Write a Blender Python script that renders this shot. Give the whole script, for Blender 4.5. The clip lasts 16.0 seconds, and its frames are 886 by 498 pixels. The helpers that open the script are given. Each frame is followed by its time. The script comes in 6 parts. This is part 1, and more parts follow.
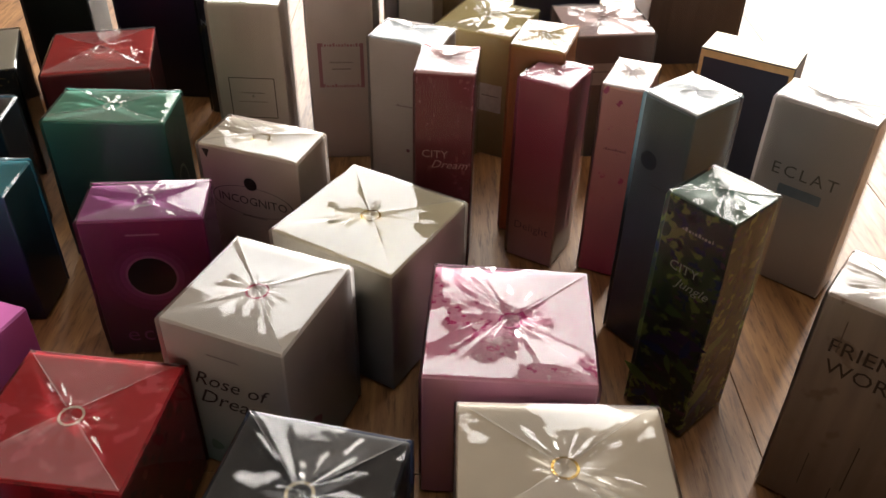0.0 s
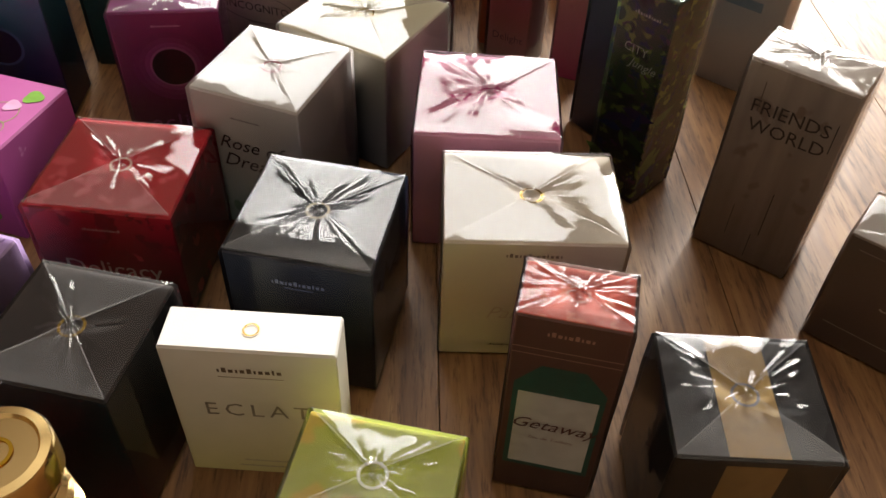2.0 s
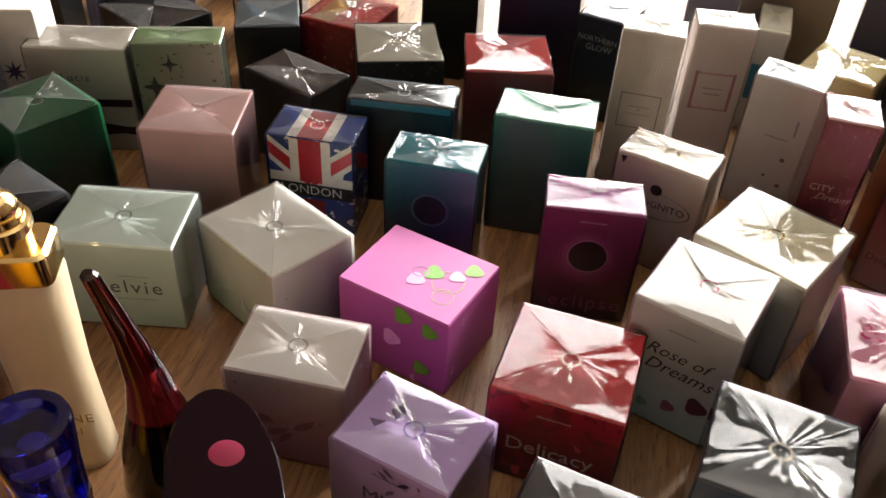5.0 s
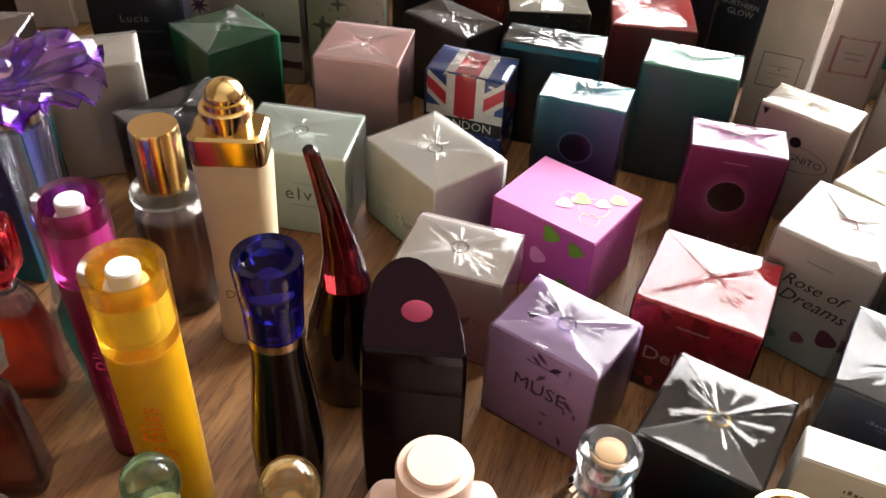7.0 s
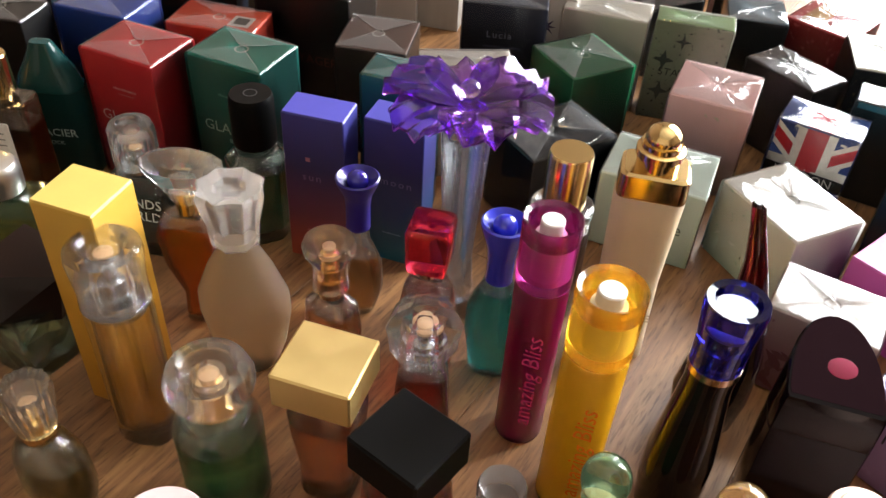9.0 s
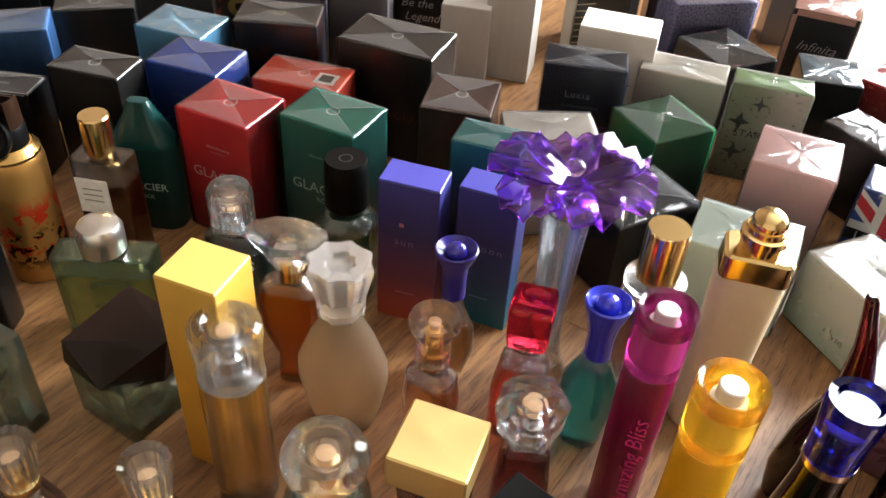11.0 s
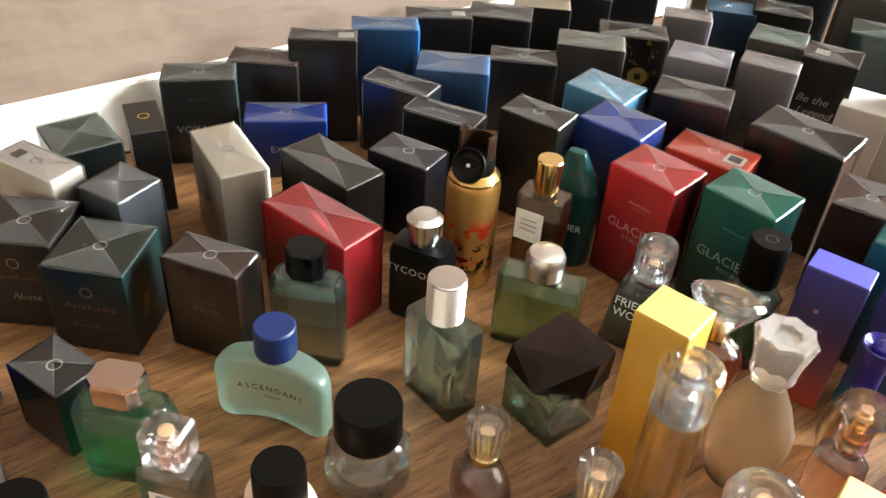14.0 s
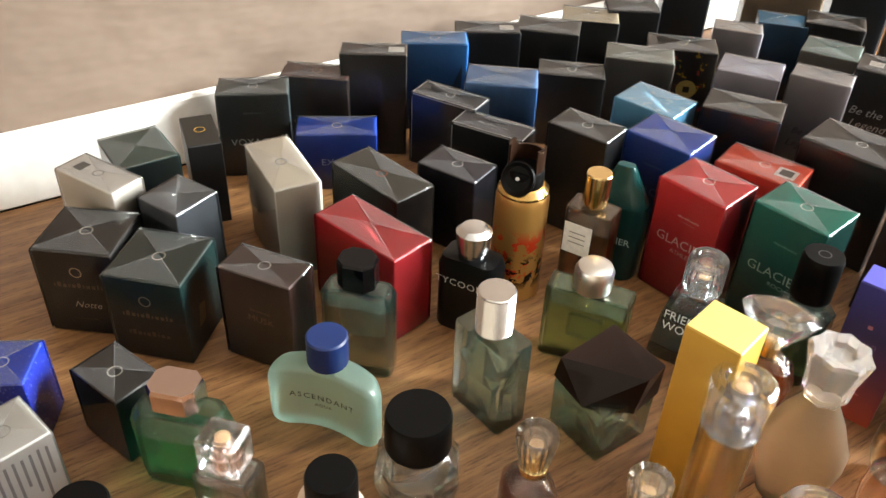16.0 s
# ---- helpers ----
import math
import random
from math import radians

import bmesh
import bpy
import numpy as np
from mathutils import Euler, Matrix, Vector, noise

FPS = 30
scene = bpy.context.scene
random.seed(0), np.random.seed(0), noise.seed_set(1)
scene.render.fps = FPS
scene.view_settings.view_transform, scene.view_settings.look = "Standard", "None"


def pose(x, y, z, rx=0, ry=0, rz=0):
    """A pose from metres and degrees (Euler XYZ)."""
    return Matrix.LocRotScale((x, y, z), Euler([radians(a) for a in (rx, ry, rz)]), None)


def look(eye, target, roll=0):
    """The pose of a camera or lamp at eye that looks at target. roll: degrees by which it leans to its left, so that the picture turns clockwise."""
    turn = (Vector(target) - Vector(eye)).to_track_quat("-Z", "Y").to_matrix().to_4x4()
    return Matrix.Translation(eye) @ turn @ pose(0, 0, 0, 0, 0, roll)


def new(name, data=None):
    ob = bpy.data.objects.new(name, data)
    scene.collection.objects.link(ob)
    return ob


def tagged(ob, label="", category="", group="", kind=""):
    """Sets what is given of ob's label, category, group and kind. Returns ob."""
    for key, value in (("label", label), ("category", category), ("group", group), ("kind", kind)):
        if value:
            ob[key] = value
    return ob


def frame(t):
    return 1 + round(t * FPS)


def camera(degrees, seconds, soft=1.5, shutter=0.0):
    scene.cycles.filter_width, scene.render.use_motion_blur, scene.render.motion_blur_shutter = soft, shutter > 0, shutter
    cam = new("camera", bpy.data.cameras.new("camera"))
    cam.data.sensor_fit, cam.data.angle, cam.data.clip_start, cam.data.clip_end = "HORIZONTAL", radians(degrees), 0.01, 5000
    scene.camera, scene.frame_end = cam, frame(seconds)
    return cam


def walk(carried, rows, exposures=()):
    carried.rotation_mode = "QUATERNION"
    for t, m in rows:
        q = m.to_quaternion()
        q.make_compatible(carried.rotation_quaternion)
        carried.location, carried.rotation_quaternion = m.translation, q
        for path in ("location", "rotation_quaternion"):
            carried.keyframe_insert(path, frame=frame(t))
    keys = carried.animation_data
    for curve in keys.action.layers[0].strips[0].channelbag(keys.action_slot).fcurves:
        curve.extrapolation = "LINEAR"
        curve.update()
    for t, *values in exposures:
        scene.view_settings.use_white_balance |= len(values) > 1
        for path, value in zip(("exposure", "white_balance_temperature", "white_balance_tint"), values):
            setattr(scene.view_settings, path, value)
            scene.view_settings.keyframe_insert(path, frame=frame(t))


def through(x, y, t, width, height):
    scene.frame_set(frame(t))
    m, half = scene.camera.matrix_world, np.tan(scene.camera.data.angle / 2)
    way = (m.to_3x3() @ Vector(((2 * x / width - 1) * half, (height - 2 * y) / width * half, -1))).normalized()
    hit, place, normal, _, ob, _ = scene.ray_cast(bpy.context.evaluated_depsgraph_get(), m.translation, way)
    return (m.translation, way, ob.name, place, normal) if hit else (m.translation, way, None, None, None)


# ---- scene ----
cam = camera(55.27, 16.0)
ROWS = [
    (0, 0, -0, 0.3965, 52.91, -0.94, 0.04),
    (0.5, 0.0041, -0.0424, 0.3872, 50.27, -0.9, -1.27),
    (1, 0.0035, -0.0622, 0.3914, 47.46, -1.53, -1.62),
    (1.5, -0.0028, -0.0844, 0.4006, 46.01, -1.74, -1.44),
    (2, -0.006, -0.108, 0.3982, 45.18, -1.79, -1.13),
    (2.5, -0.0182, -0.1159, 0.4073, 45.04, -2.22, -0.12),
    (3, -0.0471, -0.1134, 0.4205, 46.4, -2.68, 1.67),
    (3.5, -0.0816, -0.1112, 0.4383, 48.31, -2.85, 4.24),
    (4, -0.1266, -0.1097, 0.4568, 50.02, -2.95, 7.25),
    (4.5, -0.1617, -0.1119, 0.4647, 50.82, -2.81, 10.15),
    (5, -0.1925, -0.1082, 0.4702, 51.02, -2.62, 12.5),
    (7.5, -0.2361, -0.2218, 0.4597, 49.46, -2.62, 21.96),
    (8, -0.2772, -0.2474, 0.463, 48.61, -3.25, 25.11),
    (8.5, -0.3242, -0.2754, 0.4777, 47.88, -3.75, 29.92),
    (9, -0.3623, -0.296, 0.5043, 49.16, -2.95, 33.19),
    (11.5, -0.43, -0.3244, 0.5441, 50.51, -3.08, 36.47),
    (12, -0.4422, -0.3729, 0.5581, 50.73, -3.37, 39.96),
    (12.5, -0.4605, -0.4026, 0.571, 51.6, -3.56, 44.18),
    (13, -0.4757, -0.432, 0.5756, 52.1, -3.2, 48.18),
    (13.5, -0.4868, -0.4598, 0.5789, 52.45, -3.09, 51.88),
    (14, -0.4969, -0.4834, 0.577, 52.81, -3.42, 54.71),
    (14.5, -0.5052, -0.5077, 0.5816, 53.02, -3.56, 57.12),
    (15, -0.5077, -0.518, 0.5844, 53.18, -3.13, 58.69),
    (15.5, -0.5043, -0.5145, 0.5828, 53.33, -2.51, 58.82),
    (16, -0.4962, -0.4922, 0.5833, 53.4, -2.04, 57.25),
]
EXPOSURES = [(0, 0.04, 6500, 10), (5, 0.4, 6450, 9), (7.5, 0.72, 6200, 9.5), (9, 0.88, 6000, 8), (11.5, 1.15, 5900, 6), (14.5, 1.52, 5900, 3.5), (16, 1.52, 5900, 3.5)]
walk(cam, [(t, pose(x, y, z, rx, ry, rz)) for t, x, y, z, rx, ry, rz in ROWS], EXPOSURES)

SUN, WINDOW = 1.8, 118

# ---- world, sun and the window's light ----
world = bpy.data.worlds.new("sky")
scene.world = world
world.use_nodes = True
_nt = world.node_tree
_sky = _nt.nodes.new("ShaderNodeTexSky")
_sky.sky_type, _sky.sun_disc = "NISHITA", False
_sky.sun_elevation, _sky.sun_rotation = radians(31), radians(32)
_nt.links.new(_sky.outputs[0], _nt.nodes["Background"].inputs[0])
_nt.nodes["Background"].inputs[1].default_value = 0.12

sun = new("sun", bpy.data.lights.new("sun", "SUN"))
sun.data.energy, sun.data.angle, sun.data.color = SUN, radians(9.0), (1.0, 0.94, 0.86)
sun.matrix_world = look((0.93, 1.5, 1.05), (0, 0, 0))

window_lamp = new("window_lamp", bpy.data.lights.new("window_lamp", "AREA"))
window_lamp.data.shape, window_lamp.data.size, window_lamp.data.size_y = "RECTANGLE", 1.97, 1.7
window_lamp.data.energy, window_lamp.data.color = WINDOW, (1.0, 0.96, 0.9)
window_lamp.matrix_world = look((0.345, 1.86, 0.99), (0.345, 0, 0.99))


# ---- materials ----
def C(code):
    """Linear colour from an sRGB hex code."""
    v = [int(code[i:i + 2], 16) / 255 for i in (0, 2, 4)]
    return tuple(c / 12.92 if c <= 0.04045 else ((c + 0.055) / 1.055) ** 2.4 for c in v) + (1.0,)


_made = {}


def material(key, build):
    if key not in _made:
        m = bpy.data.materials.new(key)
        m.use_nodes = True
        build(m.node_tree, m.node_tree.nodes["Principled BSDF"])
        _made[key] = m
    return _made[key]


def coords(nt, space="Object", shift=True):
    """Texture coordinates, moved by each object's own random number."""
    tc = nt.nodes.new("ShaderNodeTexCoord")
    if not shift:
        return tc.outputs[space]
    info = nt.nodes.new("ShaderNodeObjectInfo")
    add = nt.nodes.new("ShaderNodeVectorMath")
    mul = nt.nodes.new("ShaderNodeMath")
    mul.operation, mul.inputs[1].default_value = "MULTIPLY", 37.0
    nt.links.new(info.outputs["Random"], mul.inputs[0])
    nt.links.new(tc.outputs[space], add.inputs[0])
    nt.links.new(mul.outputs[0], add.inputs[1])
    return add.outputs[0]


def noise_node(nt, vec, scale, detail=3.0, rough=0.5):
    n = nt.nodes.new("ShaderNodeTexNoise")
    n.inputs["Scale"].default_value, n.inputs["Detail"].default_value, n.inputs["Roughness"].default_value = scale, detail, rough
    nt.links.new(vec, n.inputs["Vector"])
    return n.outputs[0]


def ramp(nt, fac, stops):
    r = nt.nodes.new("ShaderNodeValToRGB")
    el = r.color_ramp.elements
    while len(el) < len(stops):
        el.new(0.5)
    for e, (p, c) in zip(el, stops):
        e.position, e.color = p, c
    nt.links.new(fac, r.inputs[0])
    return r.outputs[0]


def mix(nt, fac, a, b, mode="MIX"):
    m = nt.nodes.new("ShaderNodeMix")
    m.data_type, m.blend_type = "RGBA", mode
    for sock, v in ((m.inputs[0], fac), (m.inputs[6], a), (m.inputs[7], b)):
        if isinstance(v, (float, int, tuple)):
            sock.default_value = v
        else:
            nt.links.new(v, sock)
    return m.outputs[2]


def bump(nt, bsdf, height, strength, distance):
    b = nt.nodes.new("ShaderNodeBump")
    b.inputs["Strength"].default_value, b.inputs["Distance"].default_value = strength, distance
    nt.links.new(height, b.inputs["Height"])
    nt.links.new(b.outputs[0], bsdf.inputs["Normal"])


def board(*stops, spots=(), rough=0.45, metal=0.0, streak=0.0):
    """Printed cartonboard: colours from foot to top, mostly darkened at the foot as painted shade, and layers of print
    in noise shapes (colour, scale, threshold).
    """
    key = "board_%s_%s_%s_%s_%s" % (stops, spots, rough, metal, streak)

    def build(nt, p):
        if len(stops) == 1:
            base = ramp(nt, noise_node(nt, coords(nt), 3.0), [(0.0, C(stops[0])), (1.0, C(stops[0]))])
        else:
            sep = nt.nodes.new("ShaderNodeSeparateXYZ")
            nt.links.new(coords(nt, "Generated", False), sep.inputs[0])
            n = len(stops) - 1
            # most ramps darken towards the foot: shade put into the board's colour
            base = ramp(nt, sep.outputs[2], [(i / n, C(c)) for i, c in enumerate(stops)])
        for colour, scale, edge in spots:
            f = noise_node(nt, coords(nt), scale * 6, 2.5, 0.55)
            base = mix(nt, ramp(nt, f, [(edge, (0, 0, 0, 1)), (edge + 0.04, (1, 1, 1, 1))]), base, C(colour))
        if streak:
            mp = nt.nodes.new("ShaderNodeMapping")
            mp.inputs["Scale"].default_value = (60, 60, 4)
            nt.links.new(coords(nt), mp.inputs[0])
            g = ramp(nt, noise_node(nt, mp.outputs[0], 1.6, 6, 0.65), [(0.3, (1 - streak,) * 3 + (1,)), (0.7, (1, 1, 1, 1))])
            base = mix(nt, 1.0, base, g, "MULTIPLY")
        wear = ramp(nt, noise_node(nt, coords(nt), 22, 4), [(0.3, (0.86, 0.86, 0.86, 1)), (0.7, (1, 1, 1, 1))])
        nt.links.new(mix(nt, 1.0, base, wear, "MULTIPLY"), p.inputs["Base Color"])
        p.inputs["Roughness"].default_value, p.inputs["Metallic"].default_value = rough, metal
        bump(nt, p, noise_node(nt, coords(nt), 900, 2), 0.12, 0.0004)

    return material(key, build)


def ink(code, rough=0.4, metal=0.0):
    def build(nt, p):
        f = ramp(nt, noise_node(nt, coords(nt), 200, 2), [(0.3, tuple(c * 0.85 for c in C(code)[:3]) + (1,)), (0.7, C(code))])
        nt.links.new(f, p.inputs["Base Color"])
        p.inputs["Roughness"].default_value, p.inputs["Metallic"].default_value = rough, metal
    return material("ink_%s_%s_%s" % (code, rough, metal), build)


def _film(amount, haze):
    """Thin clear film: transparent, with a Fresnel gloss and, where it lies double, a faint milky haze."""
    def build(nt, p):
        out = nt.nodes["Material Output"]
        gl, tr, df = (nt.nodes.new("ShaderNodeBsdf" + k) for k in ("Glossy", "Transparent", "Diffuse"))
        gl.inputs["Roughness"].default_value = 0.036
        df.inputs[0].default_value = (0.85, 0.85, 0.85, 1)
        fr = nt.nodes.new("ShaderNodeFresnel")
        fr.inputs[0].default_value = amount
        b = nt.nodes.new("ShaderNodeBump")
        b.inputs["Strength"].default_value, b.inputs["Distance"].default_value = 0.06, 0.004
        nt.links.new(noise_node(nt, coords(nt), 75, 2.0, 0.5), b.inputs["Height"])
        nt.links.new(b.outputs[0], gl.inputs["Normal"])
        a, m = nt.nodes.new("ShaderNodeMixShader"), nt.nodes.new("ShaderNodeMixShader")
        a.inputs[0].default_value = haze
        nt.links.new(tr.outputs[0], a.inputs[1])
        nt.links.new(df.outputs[0], a.inputs[2])
        nt.links.new(fr.outputs[0], m.inputs[0])
        nt.links.new(a.outputs[0], m.inputs[1])
        nt.links.new(gl.outputs[0], m.inputs[2])
        nt.links.new(m.outputs[0], out.inputs[0])
    return build


FILM = material("clear_film", _film(1.5, 0.004))
FILM_FOLD = material("folded_film", _film(1.52, 0.045))
# extra white diffuse share paints bright lines along the creases
FILM_CREASE = material("film_crease", _film(1.6, 0.12))


def glass(code, rough=0.0, clear=0.3, power=0.14, bend=1.5, inner_light=0.01):
    """Coloured glass: refracting in part, in part letting the light straight through with a gloss at the edges, and a
    small translucent share standing in for light gathered inside.
    """
    tint = tuple(max(c, 0.004) ** power for c in C(code)[:3]) + (1.0,)
    deep = tuple(max(c, 0.004) ** 0.5 for c in C(code)[:3]) + (1.0,)

    def build(nt, p):
        p.inputs["Base Color"].default_value = tint
        p.inputs["Roughness"].default_value, p.inputs["Transmission Weight"].default_value, p.inputs["IOR"].default_value = rough, 1.0, bend
        t, g, s, f = (nt.nodes.new("ShaderNode" + k) for k in ("BsdfTransparent", "BsdfGlossy", "BsdfTranslucent", "LayerWeight"))
        thin, lit, m = (nt.nodes.new("ShaderNodeMixShader") for _ in range(3))
        t.inputs[0].default_value, s.inputs[0].default_value = tint, deep
        g.inputs["Roughness"].default_value = max(rough, 0.015)
        edge, share = nt.nodes.new("ShaderNodeMath"), nt.nodes.new("ShaderNodeMath")
        edge.operation, edge.inputs[1].default_value = "POWER", 4.0
        share.operation, share.inputs[1].default_value, share.inputs[2].default_value = "MULTIPLY_ADD", 0.55, 0.06
        nt.links.new(f.outputs["Facing"], edge.inputs[0])
        nt.links.new(edge.outputs[0], share.inputs[0])
        nt.links.new(share.outputs[0], thin.inputs[0])
        nt.links.new(t.outputs[0], thin.inputs[1])
        nt.links.new(g.outputs[0], thin.inputs[2])
        m.inputs[0].default_value, lit.inputs[0].default_value = clear, inner_light
        nt.links.new(p.outputs[0], m.inputs[1])
        nt.links.new(thin.outputs[0], m.inputs[2])
        nt.links.new(m.outputs[0], lit.inputs[1])
        # translucent share imitates the lit inside that refraction leaves dark
        nt.links.new(s.outputs[0], lit.inputs[2])
        nt.links.new(lit.outputs[0], nt.nodes["Material Output"].inputs[0])
    return material("glass_%s_%s_%s_%s_%s_%s" % (code, rough, clear, power, bend, inner_light), build)


def frosted(code, through=0.55, rough=0.4):
    """Etched glass that scatters the light inside it."""
    def build(nt, p):
        f = ramp(nt, noise_node(nt, coords(nt), 35, 3), [(0.3, tuple(c * 0.92 for c in C(code)[:3]) + (1,)), (0.7, C(code))])
        nt.links.new(f, p.inputs["Base Color"])
        p.inputs["Roughness"].default_value, p.inputs["Transmission Weight"].default_value, p.inputs["IOR"].default_value = rough, through, 1.4
        bump(nt, p, noise_node(nt, coords(nt), 700, 2), 0.1, 0.0004)
    return material("frosted_%s_%s_%s" % (code, through, rough), build)


def scent(code):
    """The liquid inside a bottle."""
    return glass(code, 0.0, 0.78, 0.24, 1.1)


def metal(code, rough=0.18):
    def build(nt, p):
        p.inputs["Base Color"].default_value, p.inputs["Metallic"].default_value = C(code), 1.0
        r = ramp(nt, noise_node(nt, coords(nt), 60, 3), [(0.3, (rough * 0.9,) * 3 + (1,)), (0.7, (rough * 1.1,) * 3 + (1,))])
        nt.links.new(r, p.inputs["Roughness"])
    return material("metal_%s_%s" % (code, rough), build)


def plastic(code, rough=0.3, coat=0.0):
    def build(nt, p):
        f = ramp(nt, noise_node(nt, coords(nt), 45, 3), [(0.3, tuple(c * 0.88 for c in C(code)[:3]) + (1,)), (0.7, C(code))])
        nt.links.new(f, p.inputs["Base Color"])
        p.inputs["Roughness"].default_value, p.inputs["Coat Weight"].default_value = rough, coat
        p.inputs["Specular IOR Level"].default_value = 0.5 if sum(C(code)[:3]) > 0.1 else 0.12
    return material("plastic_%s_%s_%s" % (code, rough, coat), build)


def _laminate(nt, p):
    vec = coords(nt)
    mp = nt.nodes.new("ShaderNodeMapping")
    mp.inputs["Scale"].default_value = (22, 1.4, 1)
    nt.links.new(vec, mp.inputs[0])
    grain = noise_node(nt, mp.outputs[0], 5.0, 8, 0.65)
    mp2 = nt.nodes.new("ShaderNodeMapping")
    mp2.inputs["Scale"].default_value = (260, 26, 1)
    nt.links.new(vec, mp2.inputs[0])
    pores = noise_node(nt, mp2.outputs[0], 1.4, 5, 0.7)
    base = ramp(nt, grain, [(0.28, C("5f3f25")), (0.5, C("835d38")), (0.72, C("9f784b"))])
    base = mix(nt, 1.0, base, ramp(nt, pores, [(0.36, (0.5, 0.46, 0.42, 1)), (0.48, (1, 1, 1, 1))]), "MULTIPLY")
    base = mix(nt, 1.0, base, ramp(nt, noise_node(nt, vec, 3.0), [(0.3, (0.85, 0.83, 0.8, 1)), (0.7, (1, 1, 1, 1))]), "MULTIPLY")
    nt.links.new(base, p.inputs["Base Color"])
    nt.links.new(ramp(nt, pores, [(0.3, (0.55,) * 3 + (1,)), (0.7, (0.4,) * 3 + (1,))]), p.inputs["Roughness"])
    bump(nt, p, pores, 0.25, 0.0006)


def _wallpaper(nt, p):
    vec = coords(nt, shift=False)
    base = ramp(nt, noise_node(nt, vec, 2.2, 4), [(0.3, C("6a5a4d")), (0.7, C("776658"))])
    nt.links.new(base, p.inputs["Base Color"])
    p.inputs["Roughness"].default_value = 0.75
    mp = nt.nodes.new("ShaderNodeMapping")
    mp.inputs["Scale"].default_value = (1, 1, 2.4)
    nt.links.new(vec, mp.inputs[0])
    bump(nt, p, noise_node(nt, mp.outputs[0], 5.5, 3, 0.45), 0.7, 0.02)


LAMINATE, WALLPAPER = material("oak_laminate", _laminate), material("beige_wallpaper", _wallpaper)
WHITE_PAINT = plastic("efece6", 0.35)
PLASTER, CREAM_WALL = board("e2dfda", rough=0.8), board("b4a898", rough=0.8)
GOLD, ROSE_GOLD, SILVER, STEEL = metal("e2c487"), metal("e0cac0", 0.12), metal("d8d8d8", 0.22), metal("b8bcc0", 0.1)
BLACK = plastic("060606", 0.42)


# ---- building helpers ----
def part(name, bm, mat, parent, label="", at=None, smooth=True, recalc=True, flip=False):
    """Links a bmesh as one mesh object under a thing or a part."""
    me = bpy.data.meshes.new(name)
    if recalc:
        bmesh.ops.recalc_face_normals(bm, faces=bm.faces)
    if flip:
        bmesh.ops.reverse_faces(bm, faces=bm.faces)
    for f in bm.faces:
        f.smooth = smooth
    bm.to_mesh(me)
    bm.free()
    if smooth:
        me.set_sharp_from_angle(angle=radians(32))
    me.materials.append(mat)
    ob = new(name, me)
    ob.parent = parent
    if at is not None:
        ob.matrix_basis = at
    if label:
        tagged(ob, label)
    return ob


def thing(name, x, y, rot, label, category, group=""):
    ob = new(name)
    ob.empty_display_size = 0.02
    ob.matrix_basis = pose(x, y, 0, 0, 0, rot)
    return tagged(ob, label, category, group)


def rbox(w, d, h, bevel=0.0012, z=0.0, x=0.0, y=0.0, seg=1):
    bm = bmesh.new()
    bmesh.ops.create_cube(bm, size=1)
    bmesh.ops.scale(bm, vec=(w, d, h), verts=bm.verts)
    bmesh.ops.translate(bm, vec=(x, y, z + h / 2), verts=bm.verts)
    if bevel:
        bmesh.ops.bevel(bm, geom=list(bm.edges), offset=bevel, segments=seg, affect="EDGES", profile=0.6)
    return bm


def ring_of(n, r=1.0, turn=0.0):
    return [(r * math.cos(2 * math.pi * (i + turn) / n), r * math.sin(2 * math.pi * (i + turn) / n)) for i in range(n)]


def rounded(w, d, r, n=5):
    """A rounded rectangle."""
    pts = []
    for k, (sx, sy) in enumerate(((1, 1), (-1, 1), (-1, -1), (1, -1))):
        for i in range(n + 1):
            a = math.pi / 2 * (k + i / n)
            pts.append((sx * (w / 2 - r) + r * math.cos(a), sy * (d / 2 - r) + r * math.sin(a)))
    return pts


def scallops(n, r, depth, per=6):
    return [((r + depth * math.cos(n * a)) * math.cos(a), (r + depth * math.cos(n * a)) * math.sin(a))
            for a in (2 * math.pi * i / (n * per) for i in range(n * per))]


def loft(outline, levels):
    """A closed skin through copies of an outline: levels of (z, scale) or (z, scale x, scale y)."""
    bm = bmesh.new()
    rows = []
    for lv in levels:
        z, sx, sy = (lv[0], lv[1], lv[1]) if len(lv) == 2 else lv
        rows.append([bm.verts.new((x * sx, y * sy, z)) for x, y in outline])
    n = len(outline)
    for a, b in zip(rows, rows[1:]):
        for i in range(n):
            bm.faces.new((a[i], a[(i + 1) % n], b[(i + 1) % n], b[i]))
    bm.faces.new(rows[0][::-1])
    bm.faces.new(rows[-1])
    return bm


def turned(profile, n=32):
    return loft(ring_of(n), [(z, r) for r, z in profile])


def annulus(r, width, n=28, squash=1.0):
    bm = bmesh.new()
    a = [bm.verts.new((x * (r - width), y * (r - width) * squash, 0)) for x, y in ring_of(n)]
    b = [bm.verts.new((x * r, y * r * squash, 0)) for x, y in ring_of(n)]
    for i in range(n):
        bm.faces.new((a[i], a[(i + 1) % n], b[(i + 1) % n], b[i])[::-1])
    return bm


def sheet(pts):
    bm = bmesh.new()
    bm.faces.new([bm.verts.new((x, y, 0)) for x, y in pts])
    return bm


